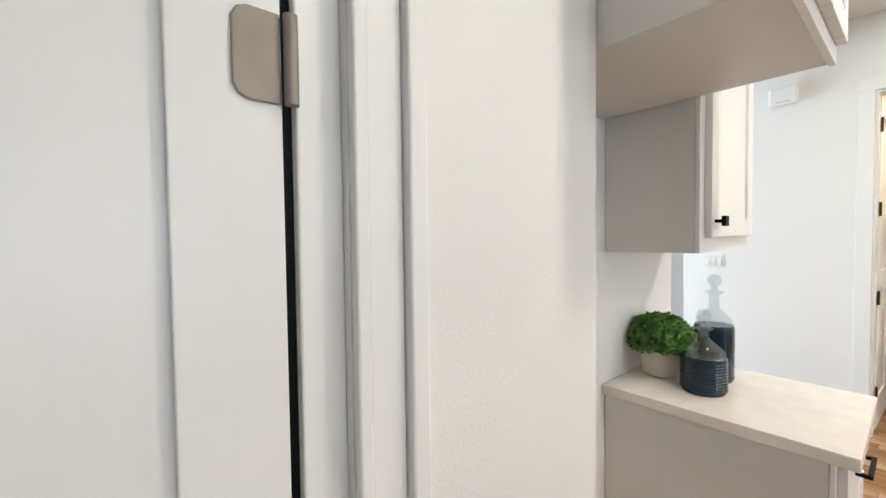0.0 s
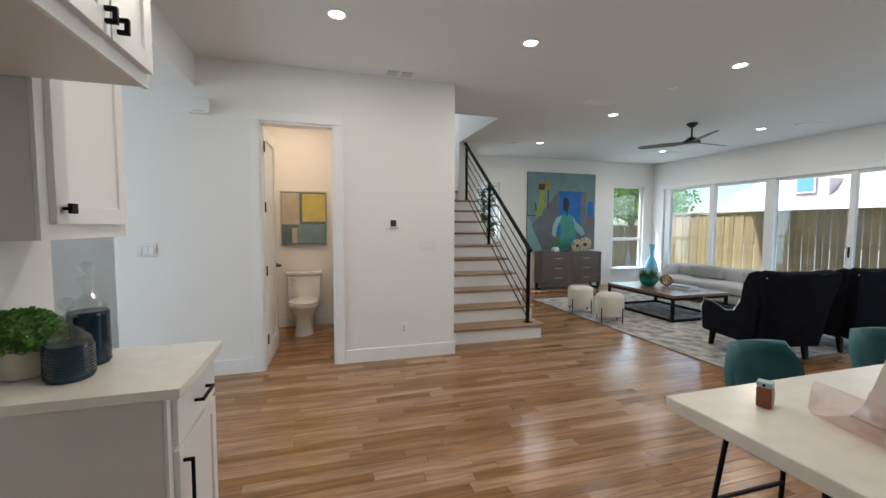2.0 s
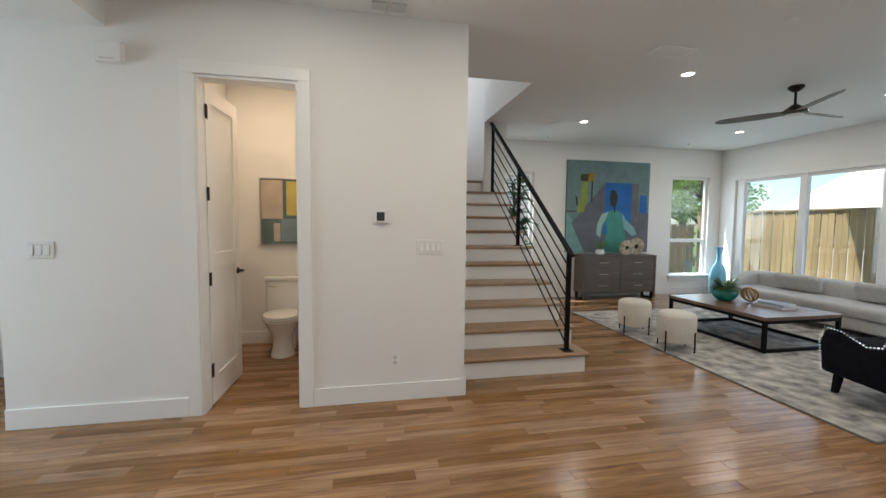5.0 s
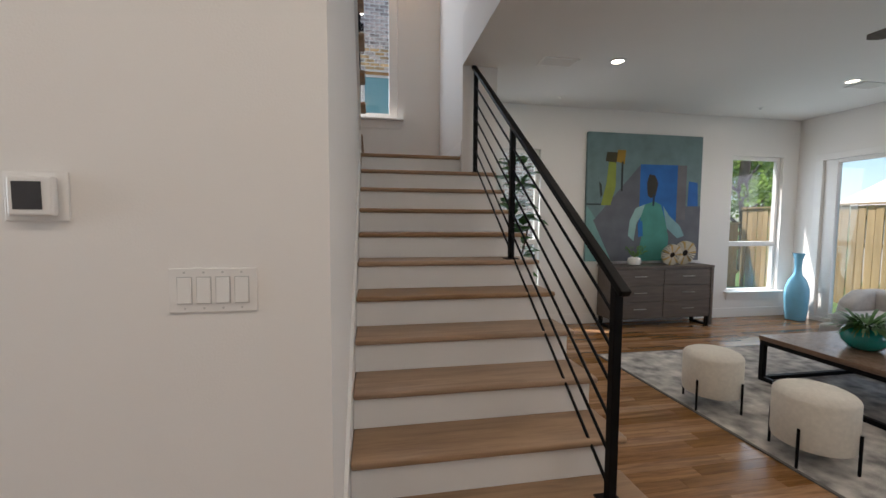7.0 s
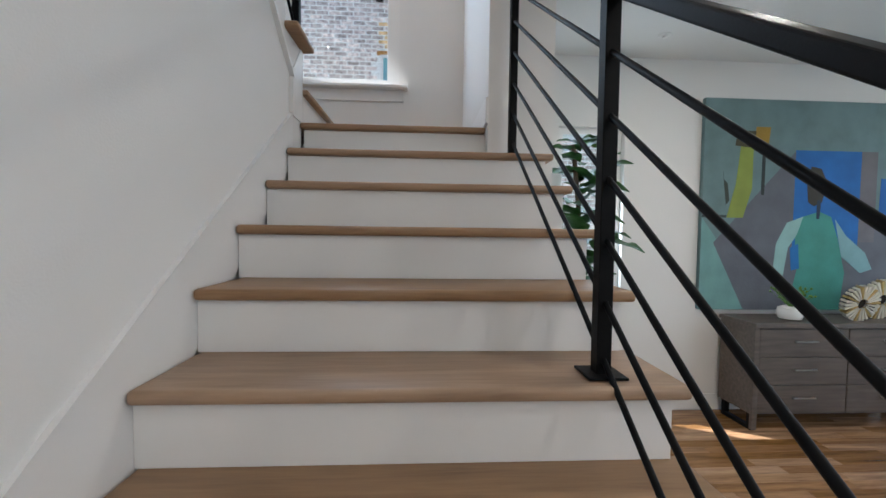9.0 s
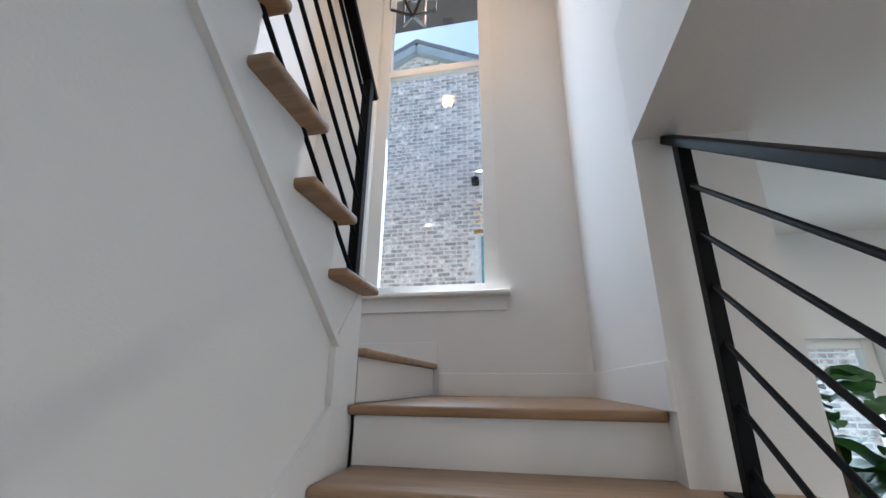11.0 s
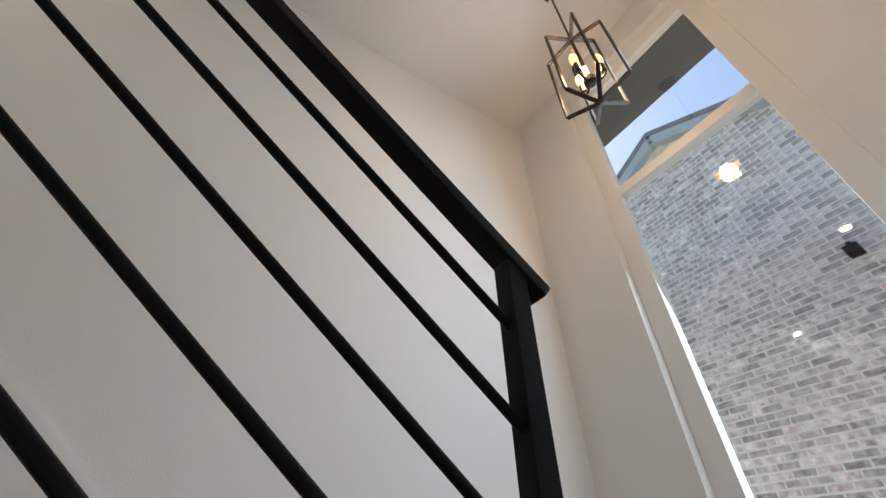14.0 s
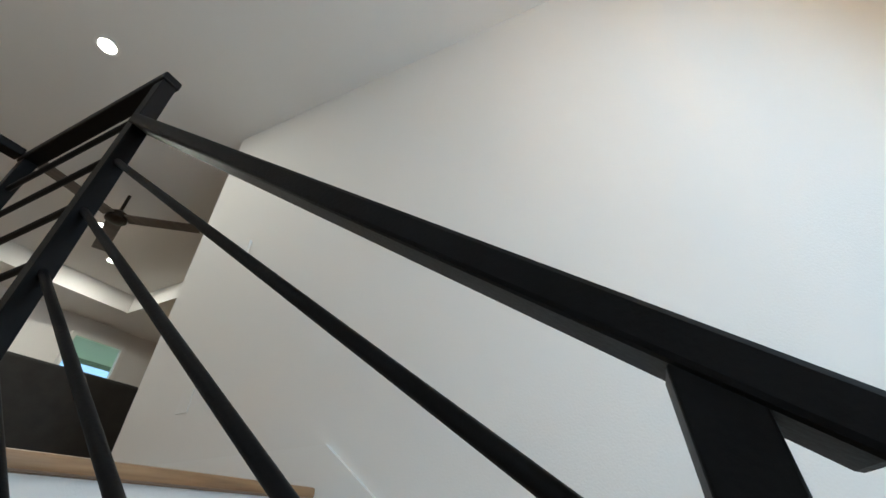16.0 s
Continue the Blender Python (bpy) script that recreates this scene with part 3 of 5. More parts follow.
structure("trim", s, TRIM, "white casing of the garden window", "trim", bevel=0.003)
wl = window_x("window_5", -2.92, -2.22, 5.14, 5.68, -3.67, label="small white loft window", sill=False)

# base boards
def baseboard(x0, x1, y0, y1, label="tall flat white baseboard"):
    structure("baseboard", Shape().box(x0, x1, y0, y1, 0, 0.14), TRIM, label, "baseboard", bevel=0.003)


baseboard(-1.194, 0.014, -0.015, -0.0005)
baseboard(0.0005, 0.014, 0.0005, FIRST - 0.035)
baseboard(-3.17, -2.056, -0.015, -0.0005)
baseboard(1.39, EAST - 0.0005, LIVING - 0.015, LIVING - 0.0005)
baseboard(EAST - 0.015, EAST - 0.0005, 3.73, LIVING - 0.016)
baseboard(EAST - 0.015, EAST - 0.0005, -6.9, -1.36)
baseboard(-2.299, -1.201, 1.765, 1.7795, "white baseboard in the powder room")
baseboard(-4.2, -3.18, 1.065, 1.0795, "white baseboard in the back hall")

# ---- ceiling fittings ----
WARM = (1.0, 0.89, 0.75)


def downlight(x, y, z=CEILING, power=5.5, group="recessed ceiling lights"):
    d = thing("downlight", pose(x, y, z), "round recessed white ceiling light, switched on", "ceiling light", group)
    part("trim_ring", Shape().lathe([(0.078, -0.001), (0.078, -0.006), (0.060, -0.006), (0.056, -0.001)], 28), TRIM, d, smooth=True)
    part("lens", Shape().lathe([(0.055, -0.001), (0.055, -0.003)], 24), LAMPGLOW, d, "glowing lens")
    l = new("downlight_lamp", bpy.data.lights.new("downlight_lamp", "AREA"))
    l.data.shape, l.data.size, l.data.energy, l.data.color = "DISK", 0.11, power, WARM
    l.matrix_world = pose(x, y, z - 0.008)
    return d


# the last three, at y -3.0, are unseen and added to brighten the kitchen
for x, y in ((-1.27, -1.12), (0.30, -1.12), (2.43, -1.28), (2.46, 0.50), (5.22, 0.49), (2.47, 2.48), (5.30, 2.48), (5.22, -1.28), (-1.28, -3.0), (0.5, -3.0), (2.72, -3.0)):
    downlight(x, y)
for x, y in ((-0.09, 0.20), (-1.29, -1.82), (-1.76, -2.38)):
    downlight(x, y, ROOF, 7, "upper ceiling lights")
lp = new("powder_lamp", bpy.data.lights.new("powder_lamp", "AREA"))
lp.data.shape, lp.data.size, lp.data.energy, lp.data.color = "DISK", 0.25, 6.5, (1.0, 0.74, 0.50)
lp.matrix_world = pose(-1.75, 0.9, CEILING - 0.02)
area_light("daylight_back_room", look((-5.0, 4.28, 1.4), (-5.0, 0, 1.2)), 1.2, 1.6, 30, DAY)

# ---- ground outside ----
GRASS = mat("lawn", (0.10, 0.16, 0.045), 0.9, spread=0.35, scale=3, bump=0.6, bump_scale=40)
tagged(part("ground", Shape().box(-300, 300, -300, 300, -0.6, -0.25), GRASS), "lawn and ground round the house", "ground", kind="structure")
# unseen pale ground, added to throw light up onto the neighbouring brick
BOUNCE = mat("pale_bounce_ground", (0.62, 0.59, 0.54), 0.95, spread=0.15, scale=12, bump=0.6, bump_scale=90)
tagged(part("pavement", Shape().box(-12, 5.6, NORTH + 0.16, 7.68, -0.249, -0.22), BOUNCE), "unseen pale strip added to bounce light onto the brick house", "pavement", kind="structure")

# ---- more materials ----
BLACKFABRIC = mat("black_velvet", (0.006, 0.006, 0.009), 0.9, spread=0.3, scale=12, bump=0.15, bump_scale=300, spec=0.08)
TEAL = mat("teal_fabric", (0.030, 0.115, 0.125), 0.75, spread=0.12, scale=14, bump=0.15, bump_scale=260)
SOFAGREY = mat("grey_linen", (0.46, 0.45, 0.44), 0.85, spread=0.08, scale=20, bump=0.25, bump_scale=320)
CREAM = mat("cream_boucle", (0.72, 0.68, 0.60), 0.9, spread=0.06, scale=40, bump=0.7, bump_scale=220)
DARKWOOD = mat("dark_grained_wood", (0.070, 0.050, 0.040), 0.45, spread=0.35, scale=5, bump=0.15, bump_scale=30, stretch=(1, 14, 14))
GREYWOOD = mat("grey_brown_wood", (0.105, 0.084, 0.070), 0.5, spread=0.25, scale=4, bump=0.12, bump_scale=30, stretch=(1, 10, 10))
TABLEWOOD = mat("walnut_top", (0.17, 0.105, 0.070), 0.28, spread=0.35, scale=4, bump=0.05, bump_scale=30, stretch=(9, 1, 9))
RUG = mat("worn_rug", (0.20, 0.195, 0.19), 0.95, spread=0.25, scale=7, bump=0.5, bump_scale=120, second=(0.50, 0.47, 0.43))
RUGEDGE = mat("rug_binding", (0.12, 0.11, 0.10), 0.9, spread=0.2, scale=30)
GOLD = mat("gilded_metal", (0.70, 0.50, 0.20), 0.3, metal=0.9, spread=0.15, scale=30)
IVORY = mat("ivory_ribs", (0.75, 0.70, 0.58), 0.4, spread=0.05)
TURQ = mat("turquoise_glaze", (0.0, 0.22, 0.20), 0.12, spread=0.15, scale=5, coat=0.6)
BLUEGLASS = mat("milky_blue_glass", (0.16, 0.42, 0.60), 0.25, spread=0.06, scale=6, coat=0.4)
LEAF = mat("fig_leaf", (0.020, 0.075, 0.016), 0.38, spread=0.4, scale=9, bump=0.2, bump_scale=40, second=(0.05, 0.14, 0.03))
MOSS = mat("boxwood_leaf", (0.045, 0.13, 0.012), 0.6, spread=0.4, scale=30, second=(0.10, 0.22, 0.03))
BARK = mat("bark", (0.10, 0.07, 0.05), 0.9, spread=0.3, scale=12, bump=0.6, bump_scale=40)
CLAY = mat("cream_clay", (0.62, 0.56, 0.47), 0.7, spread=0.08, scale=14, bump=0.2, bump_scale=80)
BLUEBOTTLE = mat("ink_blue_glass", (0.005, 0.017, 0.032), 0.10, spread=0.4, scale=3, coat=0.15, spec=0.35)
CLEAR = pane_mat("clear_glass", (0.93, 0.96, 0.97), 0.16)
PINKCLEAR = pane_mat("rosy_acrylic", (0.93, 0.87, 0.85), 0.12)
PINKGREY = mat("rosy_grey_acrylic", (0.50, 0.42, 0.40), 0.25, spread=0.05, scale=5)
BRICK = mat("old_brick", (0.48, 0.38, 0.35), 0.9, spread=0.3, scale=14, bump=0.5, bump_scale=50, rand=0.34, second=(0.78, 0.68, 0.63))
MORTAR = mat("mortar", (0.90, 0.89, 0.86), 0.95, spread=0.08, scale=10, bump=0.4, bump_scale=60)
FENCE = mat("cedar_picket", (0.40, 0.27, 0.14), 0.85, spread=0.2, scale=3, bump=0.3, bump_scale=40, stretch=(8, 8, 0.8), rand=0.16)
PALEBRICK = mat("pale_render", (0.66, 0.56, 0.55), 0.9, spread=0.06, scale=1.5, bump=0.2, bump_scale=20)
SHINGLE = mat("grey_shingle", (0.20, 0.20, 0.21), 0.9, spread=0.2, scale=8, bump=0.3, bump_scale=30)
FOLIAGE = mat("tree_leaves", (0.08, 0.14, 0.02), 0.6, spread=0.3, scale=1.2, second=(0.17, 0.25, 0.05), rand=0.3)
nt = FOLIAGE.node_tree
lucent = nt.nodes.new("ShaderNodeBsdfTranslucent")
lucent.inputs[0].default_value = (0.34, 0.50, 0.10, 1)
blend = nt.nodes.new("ShaderNodeMixShader")
blend.inputs[0].default_value = 0.6
nt.links.new(nt.nodes["Principled BSDF"].outputs[0], blend.inputs[1])
nt.links.new(lucent.outputs[0], blend.inputs[2])
nt.links.new(blend.outputs[0], nt.nodes["Material Output"].inputs[0])
SOFFIT = mat("dark_soffit", (0.10, 0.10, 0.10), 0.8, spread=0.08, scale=3)
DARKGREY = mat("dark_taupe_fabric", (0.045, 0.042, 0.038), 0.85, spread=0.15, scale=10, bump=0.2, bump_scale=200)
ORANGEWOOD = mat("orange_stain", (0.50, 0.25, 0.07), 0.8, spread=0.3, scale=8)
# opaque blue, the sky's reflection painted into the glass colour
SKYGLASS = mat("sky_painted_glass", (0.20, 0.45, 0.52), 0.08, spread=0.05, scale=2)


def paint(name, c):
    return mat(name, c, 0.7, spread=0.14, scale=5, bump=0.2, bump_scale=60)


# ---- coffee counter ----
def shaker(parent, name, axis_x, y0, y1, z0, z1, st=0.055, label=""):
    """A shaker front facing +x: frame of stiles and rails with a sunk panel."""
    x0, x1 = axis_x, axis_x + 0.02
    s = Shape().box(x0, x1, y0, y0 + st, z0, z1).box(x0, x1, y1 - st, y1, z0, z1).box(x0, x1, y0 + st, y1 - st, z0, z0 + st).box(x0, x1, y0 + st, y1 - st, z1 - st, z1)
    d = part(name, s, CAB, parent, label, bevel=0.0015)
    part("panel", Shape().box(x0 + 0.001, x1 - 0.009, y0 + st, y1 - st, z0 + st, z1 - st), CAB, d)
    return d


def bar_pull(parent, p0, p1, out=0.03):
    """A square black bar pull standing off a front that faces +x."""
    a, b = Vector(p0), Vector(p1)
    o = Vector((out, 0, 0))
    s = Shape().bar(a, a + o, 0.011, 0.011).bar(b, b + o, 0.011, 0.011)
    d = (b - a).normalized() * 0.0055
    s.bar(a + o - d, b + o + d, 0.011, 0.011)
    return part("handle", s, BLACK, parent, "square black pull", bevel=0.0015)


base = thing("base_cabinet", pose(0, 0, 0), "white shaker base cabinet with one drawer", "cabinet")
part("body", Shape().box(-2.498, -1.895, -2.715, -2.185, 0.10, 0.874).box(-2.498, -1.95, -2.70, -2.195, 0.0, 0.10), CAB_SHADED, base, bevel=0.002)
part("face_frame", Shape().box(-1.8945, -1.884, -2.716, -2.184, 0.10, 0.874), CAB, base, bevel=0.001)
dr = part("drawer_front", Shape().box(-1.8835, -1.864, -2.68, -2.215, 0.69, 0.85), CAB, base, bevel=0.002)
bar_pull(dr, (-1.864, -2.50, 0.775), (-1.864, -2.36, 0.775))
dd = shaker(base, "door", -1.8835, -2.68, -2.215, 0.12, 0.672)
bar_pull(dd, (-1.8635, -2.645, 0.62), (-1.8635, -2.645, 0.46))
tagged(part("countertop", Shape().box(-2.498, -1.838, -2.735, -2.17, 0.876, 0.912), QUARTZ, bevel=0.003), "pale quartz countertop on the coffee cabinet", "countertop")
up = thing("wall_cabinet", pose(0, 0, 0), "white shaker wall cabinet with a black knob", "cabinet")
part("body", Shape().box(-2.498, -2.205, -2.715, -2.185, 1.40, 2.69), CAB_SHADED, up, bevel=0.002)
part("face_frame", Shape().box(-2.2045, -2.192, -2.716, -2.184, 1.40, 2.69), CAB, up, bevel=0.001)
ud = shaker(up, "door", -2.1915, -2.675, -2.215, 1.45, 2.65, 0.06)
part("knob", Shape().cyl((-2.1715, -2.645, 1.50), (-2.150, -2.645, 1.50), 0.006, seg=10).box(-2.150, -2.138, -2.662, -2.628, 1.484, 1.516), BLACK, ud, "square black knob", bevel=0.002)
deep = thing("fridge_cabinet", pose(-0.028, 0, 0.008), "deep white cabinet over the empty niche", "cabinet")
part("body", Shape().box(-2.498, -1.883, -3.255, -2.722, 1.87, 2.955), CAB_SHADED, deep, bevel=0.002)
part("face_frame", Shape().box(-1.8825, -1.868, -3.256, -2.721, 1.865, 2.955), CAB, deep, bevel=0.002)
for a, b, kn in ((-3.24, -2.995, -3.02), (-2.985, -2.74, -2.96)):
    d = shaker(deep, "door", -1.8675, a, b, 1.905, 2.92, 0.055)
    bar_pull(d, (-1.8475, kn, 1.935), (-1.8475, kn, 1.965), 0.022)

# potted boxwood
rng = random.Random(3)
pl = thing("potted_plant", pose(-2.405, -2.46, 0.9125), "round green boxwood in a cream clay pot", "plant")
part("pot", Shape().lathe([(0.052, 0.0), (0.062, 0.005), (0.080, 0.095), (0.083, 0.105), (0.076, 0.107), (0.070, 0.085)], 26), CLAY, pl, smooth=True)
s = Shape()
for i in range(2600):
    u, w = rng.uniform(-0.35, 1), rng.uniform(0, 2 * math.pi)
    r = math.sqrt(max(0, 1 - u * u)) * rng.uniform(0.86, 1.05)
    c = Vector((0.118 * r * math.cos(w), 0.118 * r * math.sin(w), 0.135 + 0.095 * u * rng.uniform(0.9, 1.05)))
    d = Vector((rng.uniform(-1, 1), rng.uniform(-1, 1), rng.uniform(-0.2, 1))).normalized()
    e = d.orthogonal().normalized() * 0.0055
    d = d * rng.uniform(0.010, 0.017)
    s.add([c - e, c + e, c + d + e * 0.7, c + d - e * 0.7], [(0, 1, 2, 3)])
ob = part("leaves", s, MOSS, pl, "small clipped green leaves", fix=False)
ob["kind"] = "stuff"


def ribbed(r, z0, z1, n=9, amp=0.0022):
    return [(r - amp * (i % 2), z0 + (z1 - z0) * i / (2 * n)) for i in range(2 * n + 1)]


def decanter(x, y, r, h_body, h_neck, r_neck, label):
    d = thing("decanter", pose(x, y, 0.9125), label, "decanter", "glass decanters on the counter")
    part("body", Shape().lathe([(r * 0.9, 0.0), (r, 0.012)] + ribbed(r, 0.02, h_body) + [(r * 0.93, h_body + 0.012)], 30), BLUEBOTTLE, d, "ribbed ink-blue glass", smooth=True)
    part("shoulder", Shape().lathe([(r * 0.93, h_body + 0.0125), (r * 0.86, h_body + 0.035), (r * 0.45, h_body + 0.062), (r_neck, h_body + 0.075), (r_neck, h_body + h_neck), (r_neck * 1.7, h_body + h_neck + 0.006), (r_neck * 1.7, h_body + h_neck + 0.012)], 28), CLEAR, d, "clear glass shoulder and neck", smooth=True)
    z = h_body + h_neck + 0.013
    part("stopper", Shape().lathe([(0.010, z), (0.014, z + 0.006), (0.009, z + 0.014), (0.018, z + 0.024), (0.025, z + 0.040), (0.018, z + 0.056), (0.006, z + 0.062)], 20), CLEAR, d, "round glass stopper", smooth=True)


decanter(-2.235, -2.53, 0.072, 0.112, 0.098, 0.016, "short ink-blue glass decanter with a ball stopper")
decanter(-2.25, -2.37, 0.066, 0.195, 0.125, 0.017, "tall ink-blue glass decanter with a ball stopper")

# ---- island and stools ----
isl = thing("kitchen_island", pose(0, 0, 0), "kitchen island with a pale quartz top", "island")
part("worktop", Shape().box(-0.39, 2.05, -4.40, -3.27, 0.90, 0.94), QUARTZ, isl, bevel=0.004)
part("body", Shape().box(-0.05, 1.98, -4.35, -3.63, 0.0, 0.899), mat("island_grey", (0.42, 0.42, 0.42), 0.45, spread=0.03), isl, bevel=0.003)
part("end_panel", Shape().box(-0.075, -0.051, -4.33, -3.65, 0.12, 0.80), mat("island_grey_panel", (0.40, 0.40, 0.41), 0.45, spread=0.03), isl, bevel=0.003)


def shell_stool(x, y, rot):
    t = thing("counter_stool", pose(x, y, 0, 0, 0, rot), "teal upholstered stool on black metal legs", "stool", "stools at the island")
    nu, nv = 14, 12
    vs, vi = [], []
    for i in range(nv + 1):
        v = i / nv
        if v < 0.5:
            yy, zz = 0.20 - 0.40 * (v / 0.5), 0.60 - 0.02 * math.sin(v / 0.5 * math.pi)
        else:
            q = (v - 0.5) / 0.5
            yy, zz = -0.20 - 0.075 * q, 0.60 + 0.31 * q
        half = 0.225 if v < 0.8 else 0.225 * (1 - 0.35 * ((v - 0.8) / 0.2) ** 2)
        for j in range(nu + 1):
            u = 2 * j / nu - 1
            lift = 0.10 * abs(u) ** 3 * (1 if v < 0.5 else 0.0)
            fwd = 0.09 * abs(u) ** 2.5 * (0 if v < 0.5 else 1)
            vs.append((u * half, yy + fwd, zz + lift))
    fs = [(i * (nu + 1) + j, i * (nu + 1) + j + 1, (i + 1) * (nu + 1) + j + 1, (i + 1) * (nu + 1) + j) for i in range(nv) for j in range(nu)]
    sh = part("shell", Shape().add(vs, fs), TEAL, t, smooth=True)
    md = sh.modifiers.new("thick", "SOLIDIFY")
    md.thickness, md.offset = 0.035, 0.0
    for sx in (-1, 1):
        for sy in (-1, 1):
            part("leg", Shape().tube([(sx * 0.10, sy * 0.10, 0.572), (sx * 0.165, sy * 0.165, 0.555), (sx * 0.19, sy * 0.185, 0.50), (sx * 0.235, sy * 0.225, 0.012)], 0.011, 10), BLACK, t, smooth=True)
    for sy in (-1, 1):
        part("foot_rail", Shape().bar((-0.21, sy * 0.20, 0.22), (0.21, sy * 0.20, 0.22), 0.014, 0.014), BLACK, t)
    return t


shell_stool(0.52, -3.10, 180)
shell_stool(1.36, -3.10, 180)
toy = thing("table_ornament", pose(-0.175, -3.405, 0.9405, 0, 0, 25), "small cube ornament of red wood and pale blue", "ornament")
part("block", Shape().prism([(-0.022, 0.0), (0.019, 0.0), (0.028, 0.035), (0.013, 0.058), (-0.025, 0.058)], "y", -0.018, 0.018), mat("red_wood", (0.22, 0.055, 0.03), 0.4, spread=0.2, scale=20), toy, bevel=0.004)
part("cap", Shape().prism([(-0.025, 0.0585), (0.013, 0.0585), (0.008, 0.074), (-0.025, 0.074)], "y", -0.018, 0.018), mat("pale_blue_paint", (0.35, 0.47, 0.48), 0.5, spread=0.05), toy, bevel=0.003)
part("dot", Shape().cyl((-0.0255, 0.0, 0.066), (-0.027, 0.0, 0.066), 0.004, seg=12), BLACK, toy)
st = thing("brochure_stand", pose(-0.05, -3.60, 0.9405, 0, 0, -12), "rosy clear acrylic stand with a curved tray", "stand")


def sheet(profile, t, w):
    """A bent sheet: a profile on x and z, t thick and w wide."""
    top = []
    for k, (u, v) in enumerate(profile):
        a, b = profile[max(k - 1, 0)], profile[min(k + 1, len(profile) - 1)]
        d = Vector((b[0] - a[0], b[1] - a[1])).normalized()
        top.append((u - d.y * t, v + d.x * t))
    return Shape().prism(list(profile) + top[::-1], "y", -w / 2, w / 2)


part("tray", sheet([(-0.105, 0.105), (-0.112, 0.085), (-0.118, 0.03), (-0.105, 0.010), (-0.07, 0.001), (0.0, 0.001), (0.03, 0.010), (0.05, 0.035), (0.06, 0.07)], 0.004, 0.17), PINKCLEAR, st, "clear curved tray", bevel=0.001, smooth=True)
part("back", sheet([(0.0, 0.006), (0.035, 0.03), (0.065, 0.09), (0.15, 0.30)], 0.006, 0.15), PINKGREY, st, "greyed rosy back sheet", bevel=0.001, smooth=True)

# ---- wall fittings ----
th = thing("thermostat", pose(-0.68, 0, 1.465), "white wall thermostat with a dark screen", "thermostat")
part("plate", Shape().box(-0.068, 0.068, -0.006, -0.0005, -0.060, 0.060), PLASTIC, th, bevel=0.003)
part("housing", Shape().box(-0.047, 0.047, -0.028, -0.0065, -0.047, 0.047), PLASTIC, th, bevel=0.005)
part("screen", Shape().box(-0.034, 0.026, -0.0295, -0.0285, -0.032, 0.034), SCREEN, th)


def switch_plate(x, z, n, label):
    w = 0.046 * n + 0.03
    t = thing("light_switch", pose(x, 0, z), label, "light switch")
    part("plate", Shape().box(-w / 2, w / 2, -0.006, -0.0005, -0.058, 0.058), PLASTIC, t, bevel=0.002)
    for i in range(n):
        c = -0.046 * (n - 1) / 2 + 0.046 * i
        # grey sheet paints the thin shadow round the white rocker
        part("rocker_gap_shade", Shape().box(c - 0.0185, c + 0.0185, -0.0064, -0.0061, -0.036, 0.036), GREYPLASTIC, t, "grey plate standing for the shadow round the rocker")
        part("rocker", Shape().prism([(-0.0066, -0.033), (-0.013, -0.033), (-0.0085, 0.033), (-0.0066, 0.033)], "x", c - 0.016, c + 0.016), PLASTIC, t, bevel=0.001)
        for zz in (-0.047, 0.047):
            part("screw", Shape().cyl((c, -0.0061, zz), (c, -0.0075, zz), 0.003, seg=8), GREYPLASTIC, t)
    return t


switch_plate(-0.295, 1.228, 4, "white four-gang rocker switch on the wall")
switch_plate(-2.93, 1.215, 3, "white three-gang rocker switch on the wall")
o = thing("power_outlet", pose(-0.57, 0, 0.33), "white double power outlet", "outlet")
part("plate", Shape().box(-0.036, 0.036, -0.006, -0.0005, -0.058, 0.058), PLASTIC, o, bevel=0.002)
for zz in (-0.02, 0.02):
    part("socket", Shape().lathe([(0.016, -0.002), (0.016, 0.002)], 16, (0, 0, 0)), GREYPLASTIC, o).matrix_local = pose(0, -0.008, zz, 90)
al = thing("alarm_box", pose(-2.46, 0, 2.53), "small white alarm sounder box", "alarm")
part("case", Shape().box(-0.085, 0.085, -0.055, -0.0005, -0.07, 0.06), PLASTIC, al, bevel=0.008)
part("grille", Shape().box(-0.045, 0.045, -0.0565, -0.0555, -0.055, -0.048), GREYPLASTIC, al)


def vent(x, y, z, w, d, n, label="white slatted ceiling air vent"):
    t = thing("ceiling_vent", pose(x, y, z), label, "vent", "ceiling vents")
    part("frame", Shape().box(-w / 2, w / 2, -d / 2, -d / 2 + 0.02, -0.008, -0.0005).box(-w / 2, w / 2, d / 2 - 0.02, d / 2, -0.008, -0.0005).box(-w / 2, -w / 2 + 0.02, -d / 2 + 0.02, d / 2 - 0.02, -0.008, -0.0005).box(w / 2 - 0.02, w / 2, -d / 2 + 0.02, d / 2 - 0.02, -0.008, -0.0005), TRIM, t)
    part("backing", Shape().box(-w / 2 + 0.02, w / 2 - 0.02, -d / 2 + 0.02, d / 2 - 0.02, -0.0015, -0.0005), SCREEN, t)
    for i in range(n):
        c = -d / 2 + 0.02 + (d - 0.04) * (i + 0.5) / n
        part("slat", Shape().bar((-w / 2 + 0.02, c, -0.005), (w / 2 - 0.02, c, -0.005), (d - 0.04) / n * 0.62, 0.002, (0, 0.5, 1)), TRIM, t)
    return t


